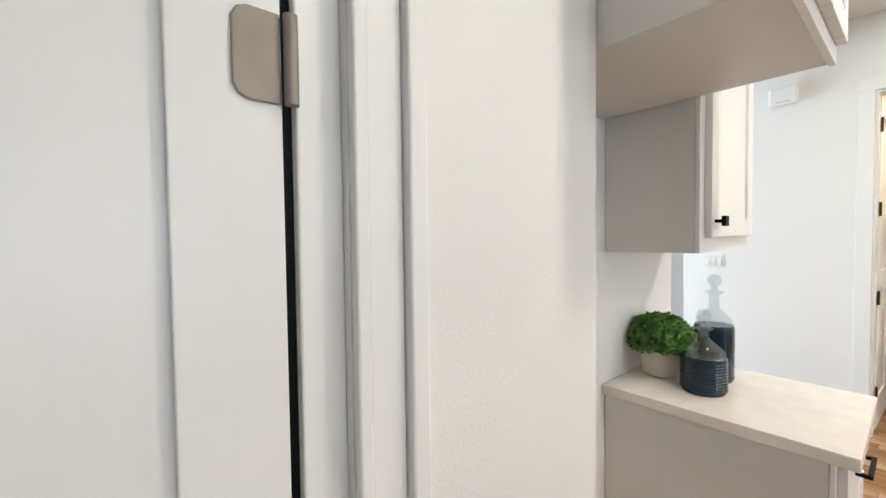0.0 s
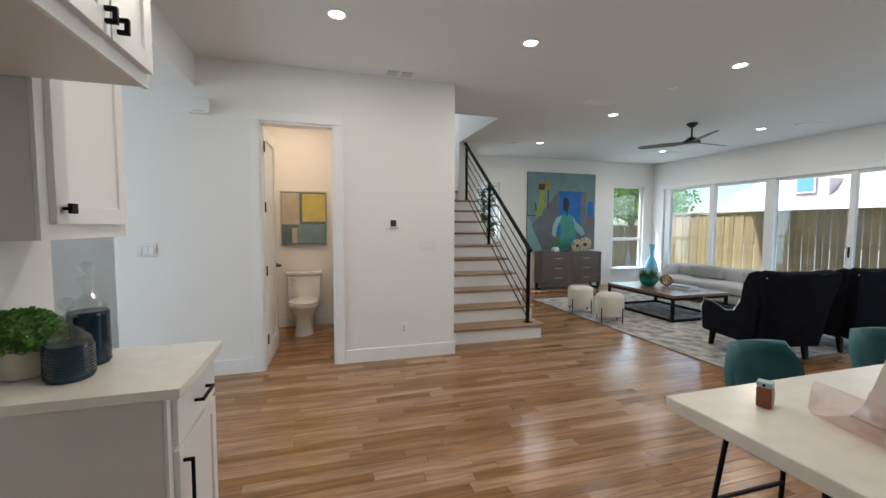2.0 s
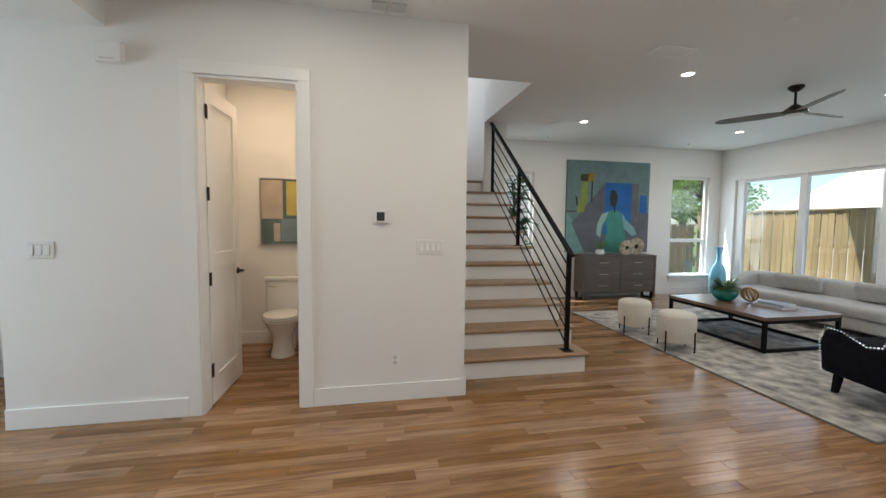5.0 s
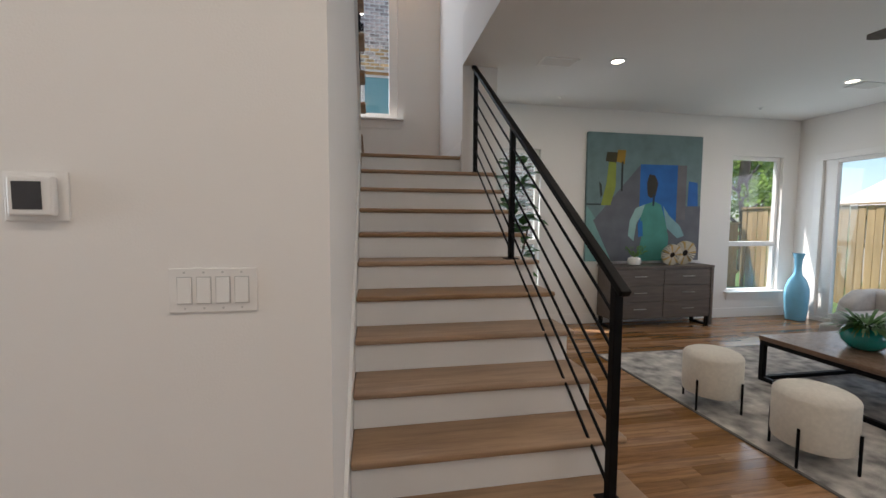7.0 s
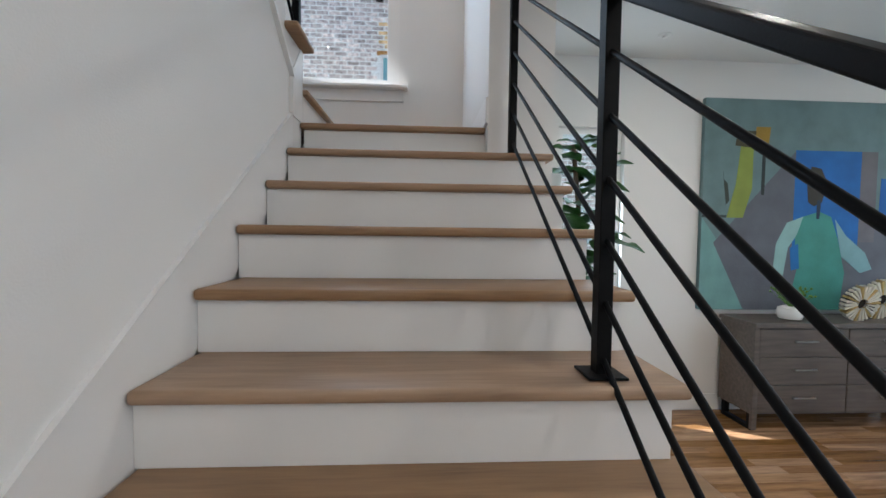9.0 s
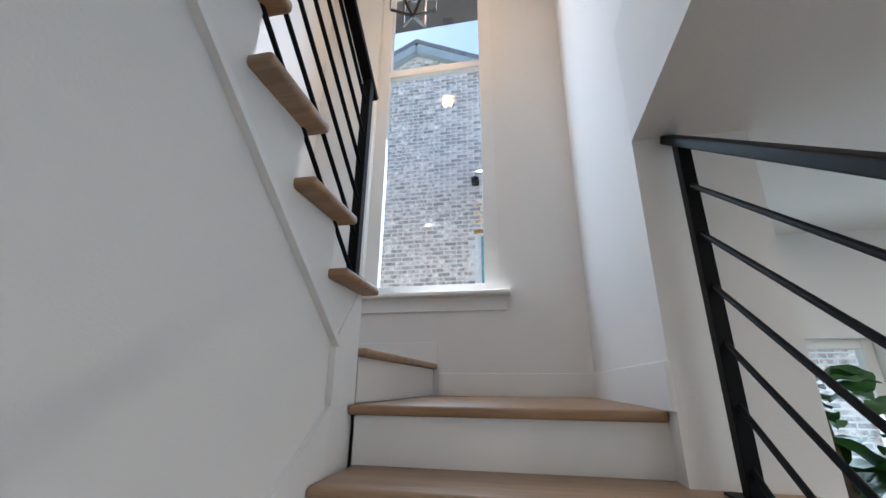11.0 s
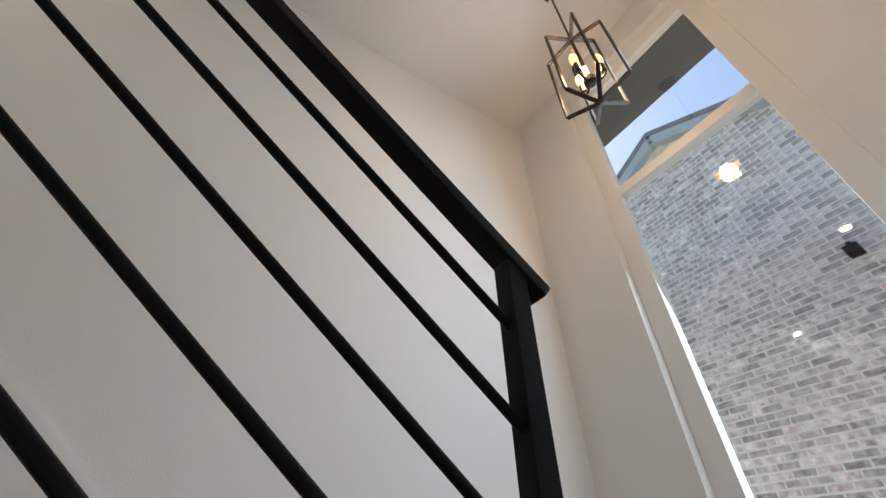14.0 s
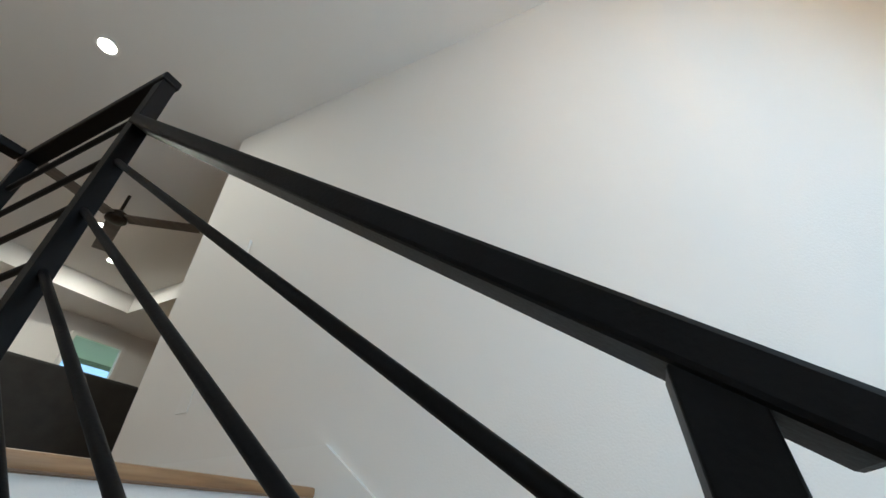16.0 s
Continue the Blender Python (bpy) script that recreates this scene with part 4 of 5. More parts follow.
vent(1.89, 0.07, CEILING, 0.36, 0.20, 6)
vent(1.91, 2.60, CEILING, 0.36, 0.20, 6)
vent(5.60, 0.04, CEILING, 0.36, 0.20, 6)
vent(5.62, 2.56, CEILING, 0.36, 0.20, 6)
vent(-2.85, -0.96, 2.70, 0.36, 0.20, 6)
sp = thing("ceiling_speaker", pose(-0.63, -0.13, CEILING), "pair of small white ceiling chimes", "speaker")
for sx in (-0.07, 0.07):
    part("grille", Shape().box(sx - 0.055, sx + 0.055, -0.055, 0.055, -0.012, -0.0005), GREYPLASTIC, sp, bevel=0.004)
for x, y in ((2.34, -0.60), (2.44, 3.60), (5.30, 3.53)):
    sk = thing("sprinkler", pose(x, y, CEILING), "small white ceiling sprinkler", "sprinkler", "ceiling sprinklers")
    part("cap", Shape().lathe([(0.045, -0.0005), (0.045, -0.004), (0.018, -0.008), (0.016, -0.022)], 18), PLASTIC, sk, smooth=True)

# ceiling fan
fan = thing("ceiling_fan", pose(3.90, 0.54, CEILING), "dark three-blade ceiling fan at rest", "fan")
part("canopy", Shape().lathe([(0.075, -0.0005), (0.075, -0.02), (0.03, -0.06)], 24), BRONZE, fan, smooth=True)
part("rod", Shape().cyl((0, 0, -0.055), (0, 0, -0.22), 0.013, seg=12), BRONZE, fan)
part("motor", Shape().lathe([(0.03, -0.20), (0.075, -0.235), (0.12, -0.27), (0.12, -0.295), (0.06, -0.315)], 28), BRONZE, fan, smooth=True)
part("light_cover", Shape().lathe([(0.085, -0.308), (0.06, -0.325), (0.02, -0.33)], 24), PLASTIC, fan, "white light cover", smooth=True)
for a in (124, 4, -116):
    ca, sa = math.cos(radians(a)), math.sin(radians(a))
    pr = [(0.08, -0.05), (0.30, -0.075), (0.68, -0.055), (0.74, -0.02), (0.74, 0.03), (0.66, 0.06), (0.30, 0.065), (0.08, 0.04)]
    vs = []
    for zt in (0.0, -0.008):
        for r, q in pr:
            vs.append((ca * r - sa * q, sa * r + ca * q, -0.275 + q * 0.22 + zt))
    n = len(pr)
    part("blade", Shape().add(vs, [tuple(range(n)), tuple(range(2 * n - 1, n - 1, -1))] + [(i, n + i, n + (i + 1) % n, (i + 1) % n) for i in range(n)]), GREYWOOD, fan, "grey wooden blade")

# ---- powder room ----
wc = thing("toilet", pose(-1.66, 1.765, 0), "white two-piece toilet with the lid shut", "toilet")
part("tank", Shape().box(-0.22, 0.22, -0.20, -0.012, 0.40, 0.755), PORCELAIN, wc, bevel=0.025, smooth=True, segments=4)
part("tank_lid", Shape().box(-0.235, 0.235, -0.215, -0.006, 0.756, 0.80), PORCELAIN, wc, bevel=0.012, smooth=True, segments=3)
part("flush_lever", Shape().cyl((-0.17, -0.201, 0.70), (-0.17, -0.225, 0.70), 0.012, seg=12).bar((-0.17, -0.222, 0.70), (-0.10, -0.222, 0.695), 0.012, 0.014), CHROME, wc, "chrome flush lever")
part("pedestal", Shape().lathe([(0.125, 0.0), (0.118, 0.03), (0.10, 0.12), (0.105, 0.22), (0.16, 0.33), (0.19, 0.385), (0.185, 0.40)], 32, (0, -0.44, 0), 1.0, 1.25), PORCELAIN, wc, smooth=True)
part("bowl_back", Shape().box(-0.11, 0.11, -0.36, -0.03, 0.0, 0.395), PORCELAIN, wc, bevel=0.03, smooth=True, segments=3)
part("seat", Shape().lathe([(0.188, 0.401), (0.198, 0.408), (0.196, 0.420), (0.182, 0.423)], 32, (0, -0.44, 0), 1.0, 1.27), PORCELAIN, wc, smooth=True)
part("seat_lid", Shape().lathe([(0.186, 0.424), (0.196, 0.430), (0.190, 0.444), (0.14, 0.450)], 32, (0, -0.44, 0), 1.0, 1.27), PORCELAIN, wc, smooth=True)
pic = thing("framed_picture", pose(-1.66, 1.778, 1.53), "abstract framed picture in yellow, cream and slate", "picture")
W2, H2 = 0.31, 0.385
part("frame", Shape().box(-W2, W2, -0.03, -0.001, -H2, -H2 + 0.015).box(-W2, W2, -0.03, -0.001, H2 - 0.015, H2).box(-W2, -W2 + 0.015, -0.03, -0.001, -H2 + 0.015, H2 - 0.015).box(W2 - 0.015, W2, -0.03, -0.001, -H2 + 0.015, H2 - 0.015), CHROME, pic, "thin silver frame", bevel=0.002)
part("canvas", Shape().box(-W2 + 0.015, W2 - 0.015, -0.018, -0.001, -H2 + 0.015, H2 - 0.015), paint("slate_green", (0.12, 0.17, 0.17)), pic)
for i, (x0, x1, z0, z1, c) in enumerate(((-0.29, -0.06, -0.08, 0.36, (0.52, 0.45, 0.36)), (-0.02, 0.29, -0.04, 0.35, (0.60, 0.50, 0.14)), (-0.08, 0.28, -0.34, -0.08, (0.20, 0.28, 0.32)), (-0.16, -0.09, -0.34, -0.13, (0.50, 0.44, 0.36)))):
    part("colour_field", Shape().box(x0, x1, -0.0205 - 0.0006 * i, -0.0185, z0, z1), paint("field_paint", c), pic)

# ---- living room ----
rug = thing("area_rug", pose(0, 0, 0), "large worn grey and beige patterned rug", "rug")
part("rug_field", Shape().box(2.50, 6.10, -1.20, 2.68, 0.001, 0.011), RUG, rug, bevel=0.003)
part("binding", Shape().box(2.48, 2.4995, -1.22, 2.70, 0.001, 0.010).box(6.1005, 6.12, -1.22, 2.70, 0.001, 0.010).box(2.50, 6.10, -1.22, -1.2005, 0.001, 0.010).box(2.50, 6.10, 2.6805, 2.70, 0.001, 0.010), RUGEDGE, rug)


def ottoman(x, y):
    t = thing("ottoman", pose(x, y, 0.0115), "round cream boucle ottoman on thin black legs", "ottoman", "pair of ottomans by the stairs")
    part("cushion", Shape().lathe([(0.175, 0.10), (0.194, 0.11), (0.20, 0.14), (0.20, 0.385), (0.194, 0.40), (0.187, 0.404), (0.183, 0.412), (0.15, 0.428), (0.07, 0.436), (0.01, 0.438)], 40), CREAM, t, smooth=True)
    for a in (20, 110, 200, 290):
        c, q = math.cos(radians(a)) * 0.208, math.sin(radians(a)) * 0.208
        part("leg", Shape().cyl((c, q, 0.0), (c, q, 0.23), 0.008, seg=10), BLACK, t, smooth=True)


ottoman(2.70, 1.47)
ottoman(2.70, 0.75)

ct = thing("coffee_table", pose(0, 0, 0.0115), "low coffee table of walnut with a black steel frame", "table")
TX0, TX1, TY0, TY1 = 3.53, 4.62, 0.41, 1.83
part("tabletop", Shape().box(TX0, TX1, TY0, TY1, 0.365, 0.405), TABLEWOOD, ct, bevel=0.003)
for x in (TX0 + 0.025, TX1 - 0.025):
    for y in (TY0 + 0.025, TY1 - 0.025):
        part("leg", Shape().box(x - 0.02, x + 0.02, y - 0.02, y + 0.02, 0.0, 0.364), BLACK, ct, bevel=0.002)
for z in (0.02, 0.345):
    for x in (TX0 + 0.025, TX1 - 0.025):
        part("side_rail", Shape().box(x - 0.018, x + 0.018, TY0 + 0.046, TY1 - 0.046, z - 0.018, z + 0.018), BLACK, ct, bevel=0.002)
    for y in (TY0 + 0.025, TY1 - 0.025):
        part("end_rail", Shape().box(TX0 + 0.046, TX1 - 0.046, y - 0.018, y + 0.018, z - 0.018, z + 0.018), BLACK, ct, bevel=0.002)
TZ = 0.0115 + 0.4055
bw = thing("planter_bowl", pose(3.98, 1.35, TZ), "round turquoise glazed bowl with trailing greenery", "plant")
part("bowl", Shape().lathe([(0.065, 0.0), (0.10, 0.012), (0.145, 0.07), (0.15, 0.11), (0.135, 0.16), (0.11, 0.18), (0.10, 0.175), (0.115, 0.14)], 32), TURQ, bw, smooth=True)
rng = random.Random(11)
s = Shape()
for i in range(260):
    a, tl = rng.uniform(0, 2 * math.pi), rng.uniform(0.14, 0.30)
    p = Vector((0.05 * math.cos(a), 0.05 * math.sin(a), 0.165))
    v = Vector((math.cos(a), math.sin(a), rng.uniform(0.3, 1.4))).normalized() * tl / 5
    for k in range(5):
        q = p + v
        v.z -= 0.010
        e = Vector((-math.sin(a), math.cos(a), 0)) * (0.008 if k < 4 else 0.003)
        s.add([p - e, p + e, q + e, q - e], [(0, 1, 2, 3)])
        p = q
g = part("foliage", s, LEAF, bw, "dark green fern fronds", fix=False)
g["kind"] = "stuff"
kn = thing("knot_ornament", pose(4.20, 1.19, TZ), "interlocking bronze ring ornament", "ornament")
for i, (rx, rz) in enumerate(((75, 0), (70, 60), (72, 120))):
    m = pose(0.0, 0.0, 0.105, rx, 0, rz)
    part("ring", Shape().tube([m @ Vector((0.09 * math.cos(a * math.pi / 14), 0.09 * math.sin(a * math.pi / 14), 0)) for a in range(28)], 0.013, 10, True), WARMBRASS, kn, smooth=True)
for i, (w, d, c) in enumerate(((0.26, 0.34, (0.55, 0.55, 0.56)), (0.22, 0.30, (0.30, 0.36, 0.44)))):
    bk = thing("book", pose(4.26, 0.88, TZ + 0.028 * i, 0, 0, 6 * i), "hardback book lying flat on the table", "book", "books on the table")
    part("cover", Shape().box(-w / 2, w / 2, -d / 2, d / 2, 0.0, 0.003).box(-w / 2, w / 2, -d / 2, d / 2, 0.023, 0.026).box(-w / 2, -w / 2 + 0.003, -d / 2, d / 2, 0.003, 0.023), paint("book_cover", c), bk)
    part("pages", Shape().box(-w / 2 + 0.004, w / 2 - 0.006, -d / 2 + 0.004, d / 2 - 0.004, 0.0035, 0.0225), PLASTIC, bk)

so = thing("sofa", pose(-0.42, -0.44, 0), "long grey linen sofa with a low rounded back", "sofa")
part("base", Shape().box(5.72, 6.52, 0.42, 3.10, 0.10, 0.26), SOFAGREY, so, bevel=0.04, smooth=True, segments=4)
part("seat_cushion", Shape().box(5.68, 6.34, 0.58, 2.96, 0.262, 0.42), SOFAGREY, so, bevel=0.06, smooth=True, segments=5)
part("backrest", Shape().box(6.34, 6.60, 0.40, 3.14, 0.262, 0.64), SOFAGREY, so, bevel=0.07, smooth=True, segments=5)
part("arm", Shape().prism([(5.95, 0.262), (6.36, 0.262), (6.36, 0.64), (6.2, 0.63), (6.02, 0.52)], "y", 2.95, 3.13), SOFAGREY, so, bevel=0.05, smooth=True, segments=4)
part("arm", Shape().prism([(5.95, 0.262), (6.36, 0.262), (6.36, 0.64), (6.2, 0.63), (6.02, 0.52)], "y", 0.41, 0.59), SOFAGREY, so, bevel=0.05, smooth=True, segments=4)
for x in (5.80, 6.45):
    for y in (0.52, 3.0):
        part("leg", Shape().cyl((x, y, 0.0115), (x, y, 0.105), 0.015, 0.022, 12), BLACK, so)
for y, w in ((2.25, 0.34), (1.2, 0.30)):
    pw = tagged(part("throw_pillow", Shape().box(-0.06, 0.06, -w, w, -0.13, 0.13), SOFAGREY, None, bevel=0.055, smooth=True, segments=5), "long grey linen lumbar pillow on the sofa", "pillow", "sofa pillows")
    pw.matrix_world = pose(5.81, y - 0.44, 0.555, 0, -18, 0)


def wing_chair(x, y, rot):
    t = thing("wingback_chair", pose(x, y, 0.0115, 0, 0, rot), "black velvet wingback armchair with nailhead trim", "armchair", "pair of armchairs on the rug")
    part("seat_frame", Shape().box(-0.33, 0.33, -0.33, 0.36, 0.17, 0.34), BLACKFABRIC, t, bevel=0.03, smooth=True, segments=3)
    part("seat_cushion", Shape().box(-0.26, 0.26, -0.20, 0.38, 0.342, 0.47), BLACKFABRIC, t, bevel=0.045, smooth=True, segments=4)
    back = [(-0.33, 0.18), (0.33, 0.18), (0.35, 0.55), (0.40, 0.80), (0.43, 0.94), (0.40, 0.985), (0.36, 0.995), (0.18, 0.98), (-0.18, 0.98), (-0.36, 0.995), (-0.40, 0.985), (-0.43, 0.94), (-0.40, 0.80), (-0.35, 0.55)]
    b = part("backrest", Shape().prism(back, "y", -0.06, 0.06), BLACKFABRIC, t, bevel=0.035, smooth=True, segments=4)
    b.matrix_local = pose(0, -0.34, 0.0, 8, 0, 0)
    for sx in (-1, 1):
        arm = [(-0.34, 0.18), (0.36, 0.18), (0.385, 0.44), (0.35, 0.545), (0.22, 0.54), (0.02, 0.47), (-0.10, 0.50), (-0.17, 0.62), (-0.20, 0.82), (-0.26, 0.94), (-0.34, 0.97), (-0.45, 0.95), (-0.41, 0.6)]
        part("arm", Shape().prism(arm, "x", sx * 0.345 - 0.045, sx * 0.345 + 0.045), BLACKFABRIC, t, bevel=0.03, smooth=True, segments=3)
        dots = Shape()
        pts = [(0.37, 0.19), (0.40, 0.44), (0.36, 0.56), (0.22, 0.555), (0.02, 0.485), (-0.09, 0.51), (-0.155, 0.62), (-0.185, 0.82), (-0.25, 0.955), (-0.34, 0.985)]
        for (a0, b0), (a1, b1) in zip(pts, pts[1:]):
            n = max(1, int(math.hypot(a1 - a0, b1 - b0) / 0.025))
            for i in range(n):
                ya, za = a0 + (a1 - a0) * i / n, b0 + (b1 - b0) * i / n
                dots.lathe([(0.001, 0.006), (0.006, 0.003), (0.0075, -0.003), (0.006, -0.006)], 6, (sx * 0.372, ya, za))
        d = part("nailheads", dots, CHROME, t, "silver nailheads", fix=False)
        d["kind"] = "stuff"
    dots = Shape()
    rim = [(-0.425, 0.945), (-0.36, 0.985), (-0.18, 0.972), (0, 0.968), (0.18, 0.972), (0.36, 0.985), (0.425, 0.945)]
    for (a0, b0), (a1, b1) in zip(rim, rim[1:]):
        n = max(1, int(math.hypot(a1 - a0, b1 - b0) / 0.025))
        for i in range(n):
            u, w = a0 + (a1 - a0) * i / n, b0 + (b1 - b0) * i / n
            dots.lathe([(0.001, 0.006), (0.006, 0.003), (0.0075, -0.003), (0.006, -0.006)], 6, (u * 0.975, -0.052, w * 0.99))
    d = part("nailheads", dots, CHROME, t, "silver nailheads", fix=False)
    d.matrix_local = pose(0, -0.34, 0.0, 8, 0, 0)
    d["kind"] = "stuff"
    for sx in (-1, 1):
        for sy in (-1, 1):
            part("leg", Shape().prism([(sy * 0.29 - 0.03, 0.17), (sy * 0.29 + 0.03, 0.17), (sy * 0.315 + 0.018, 0.0), (sy * 0.315 - 0.018, 0.0)], "x", sx * 0.29 - 0.022, sx * 0.29 + 0.022), BLACK, t, bevel=0.004)


wing_chair(3.36, -0.90, -11)
wing_chair(4.58, -0.92, -6)

dz = thing("dresser", pose(0, 0, 0), "grey-brown wooden six-drawer dresser on a dark base", "dresser")
DX0, DX1, DY0, DY1 = 3.22, 4.73, 3.57, 3.93
part("carcass", Shape().box(DX0, DX1, DY0 + 0.02, DY1, 0.13, 0.81), GREYWOOD, dz, bevel=0.003)
part("top", Shape().box(DX0 - 0.012, DX1 + 0.012, DY0 - 0.012, DY1 + 0.005, 0.811, 0.845), GREYWOOD, dz, bevel=0.003)
part("side_panel", Shape().box(DX0 - 0.01, DX0 + 0.03, DY0 - 0.005, DY0 + 0.0195, 0.02, 0.81), GREYWOOD, dz)
part("side_panel", Shape().box(DX1 - 0.03, DX1 + 0.01, DY0 - 0.005, DY0 + 0.0195, 0.02, 0.81), GREYWOOD, dz)
for x in (DX0 + 0.01, DX1 - 0.05):
    part("leg", Shape().box(x, x + 0.04, DY0 + 0.03, DY0 + 0.07, 0.0, 0.129).box(x, x + 0.04, DY1 - 0.07, DY1 - 0.03, 0.0, 0.129).box(x, x + 0.04, DY0 + 0.07, DY1 - 0.07, 0.0, 0.03), BLACK, dz)
mid = (DX0 + DX1) / 2
for c0, c1 in ((DX0 + 0.036, mid - 0.004), (mid + 0.004, DX1 - 0.036)):
    for r in range(3):
        z0 = 0.15 + 0.218 * r
        d = part("drawer", Shape().box(c0, c1, DY0, DY0 + 0.0195, z0, z0 + 0.211), GREYWOOD, dz, bevel=0.003)
        cx = (c0 + c1) / 2
        part("handle", Shape().bar((cx - 0.09, DY0 - 0.022, z0 + 0.12), (cx + 0.09, DY0 - 0.022, z0 + 0.12), 0.010, 0.010).bar((cx - 0.075, DY0 - 0.0005, z0 + 0.12), (cx - 0.075, DY0 - 0.018, z0 + 0.12), 0.008, 0.008).bar((cx + 0.075, DY0 - 0.0005, z0 + 0.12), (cx + 0.075, DY0 - 0.018, z0 + 0.12), 0.008, 0.008), CHROME, d, "slim nickel handle")

# large abstract painting
art = thing("painting", pose(3.02, LIVING - 0.045, 0.88), "large abstract painting in grey, teal and blue", "painting")
part("canvas", Shape().box(0, 1.795, 0.0, 0.042, 0, 1.775), paint("art_grey_green", (0.14, 0.22, 0.23)), art, bevel=0.004)


def field(poly, c, k, name="paint_field"):
    part(name, Shape().prism([(u * 1.795, v * 1.775) for u, v in poly], "y", -0.0008 - 0.0005 * k, -0.0001), paint("art_paint", c), art)


field([(0.0, 0.0), (0.30, 0.0), (0.06, 0.36), (0.0, 0.44)], (0.16, 0.32, 0.31), 0)
field([(0.0, 0.44), (0.12, 0.44), (0.12, 0.452), (0.0, 0.452)], (0.03, 0.05, 0.05), 1)
field([(0.22, 0.0), (1.0, 0.0), (1.0, 0.44), (0.86, 0.44), (0.86, 0.76), (0.45, 0.76), (0.06, 0.32)], (0.115, 0.125, 0.15), 1)
field([(0.45, 0.30), (0.78, 0.30), (0.78, 0.765), (0.45, 0.765)], (0.012, 0.13, 0.42), 2)
field([(0.78, 0.33), (0.862, 0.33), (0.862, 0.765), (0.78, 0.765)], (0.14, 0.135, 0.15), 3)
field([(0.88, 0.44), (0.975, 0.44), (0.965, 0.63), (0.885, 0.64)], (0.015, 0.12, 0.40), 3)
field([(0.44, 0.0), (0.70, 0.0), (0.72, 0.18), (0.68, 0.34), (0.64, 0.45), (0.58, 0.475), (0.50, 0.45), (0.46, 0.36), (0.48, 0.20)], (0.055, 0.26, 0.22), 4)
field([(0.66, 0.44), (0.72, 0.36), (0.82, 0.28), (0.86, 0.20), (0.80, 0.18), (0.70, 0.26)], (0.20, 0.37, 0.40), 5)
field([(0.50, 0.45), (0.42, 0.42), (0.37, 0.32), (0.36, 0.20), (0.41, 0.16), (0.43, 0.30), (0.47, 0.36)], (0.26, 0.44, 0.43), 5)
field([(0.44, 0.30), (0.48, 0.32), (0.49, 0.20), (0.45, 0.19)], (0.01, 0.14, 0.42), 6)
field([(0.52, 0.52), (0.55, 0.50), (0.59, 0.52), (0.61, 0.62), (0.58, 0.68), (0.53, 0.69), (0.51, 0.62)], (0.035, 0.03, 0.02), 5)
field([(0.565, 0.44), (0.58, 0.44), (0.585, 0.53), (0.565, 0.53)], (0.01, 0.03, 0.06), 6)
field([(0.12, 0.44), (0.20, 0.44), (0.24, 0.58), (0.24, 0.80), (0.18, 0.80), (0.16, 0.60)], (0.24, 0.30, 0.05), 3)
field([(0.15, 0.78), (0.24, 0.77), (0.25, 0.85), (0.16, 0.85)], (0.05, 0.045, 0.02), 4)
field([(0.24, 0.78), (0.31, 0.76), (0.32, 0.87), (0.25, 0.87)], (0.30, 0.19, 0.02), 4)
field([(0.285, 0.55), (0.30, 0.55), (0.30, 0.78), (0.285, 0.78)], (0.02, 0.03, 0.03), 5)
field([(0.10, 0.62), (0.12, 0.60), (0.13, 0.52), (0.115, 0.50), (0.095, 0.66)], (0.03, 0.04, 0.03), 4)

# gilded ribbed discs and small pot on the dresser
for x, y, r in ((4.14, 3.68, 0.145), (4.40, 3.76, 0.165)):
    g = thing("ribbed_disc", pose(x, y, 0.846, 12, 0, 0), "round gilded sunburst disc standing on the dresser", "ornament", "gilded discs")
    for i in range(28):
        a0, a1 = 2 * math.pi * i / 28, 2 * math.pi * (i + 0.55) / 28
        q = [(r * 0.28 * math.cos(a0), r + r * 0.28 * math.sin(a0)), (r * math.cos(a0), r + r * math.sin(a0)), (r * math.cos(a1), r + r * math.sin(a1)), (r * 0.28 * math.cos(a1), r + r * 0.28 * math.sin(a1))]
        part("rib", Shape().prism(q, "y", -0.025, 0.025), IVORY if i % 4 else GOLD, g)
    # wide dark disc behind the ribs, coloured as the shade in their gaps
    part("hub", Shape().prism([(r * 0.93 * math.cos(2 * math.pi * i / 28), r + r * 0.93 * math.sin(2 * math.pi * i / 28)) for i in range(28)], "y", -0.006, 0.006), BRONZE, g)
vp = thing("small_pot", pose(3.61, 3.70, 0.846), "small white pot with fine dry sprigs", "pot")
part("pot", Shape().lathe([(0.04, 0.0), (0.075, 0.01), (0.09, 0.05), (0.08, 0.095), (0.05, 0.11), (0.045, 0.10)], 24), PORCELAIN, vp, smooth=True)
rng = random.Random(5)
s = Shape()
for i in range(34):
    a, b = rng.uniform(0, 6.28), rng.uniform(0.05, 0.16)
    q = Vector((b * math.cos(a), b * math.sin(a), rng.uniform(0.16, 0.26)))
    s.bar((0, 0, 0.10), q, 0.003, 0.003)
    s.lathe([(0.001, -0.01), (0.011, 0.0), (0.001, 0.012)], 6, tuple(q))
g = part("sprigs", s, MOSS, vp, "grey-green sprigs", fix=False)
g["kind"] = "stuff"
bv = thing("floor_vase", pose(6.28, 3.68, 0.0) @ Matrix.Diagonal((0.88, 0.88, 1.12, 1)), "tall milky blue glass floor vase", "vase")
part("body", Shape().lathe([(0.11, 0.0), (0.135, 0.01), (0.155, 0.12), (0.168, 0.30), (0.162, 0.42), (0.12, 0.53), (0.062, 0.60), (0.048, 0.68), (0.055, 0.80), (0.085, 0.88), (0.078, 0.88), (0.045, 0.79)], 36), BLUEGLASS, bv, smooth=True)

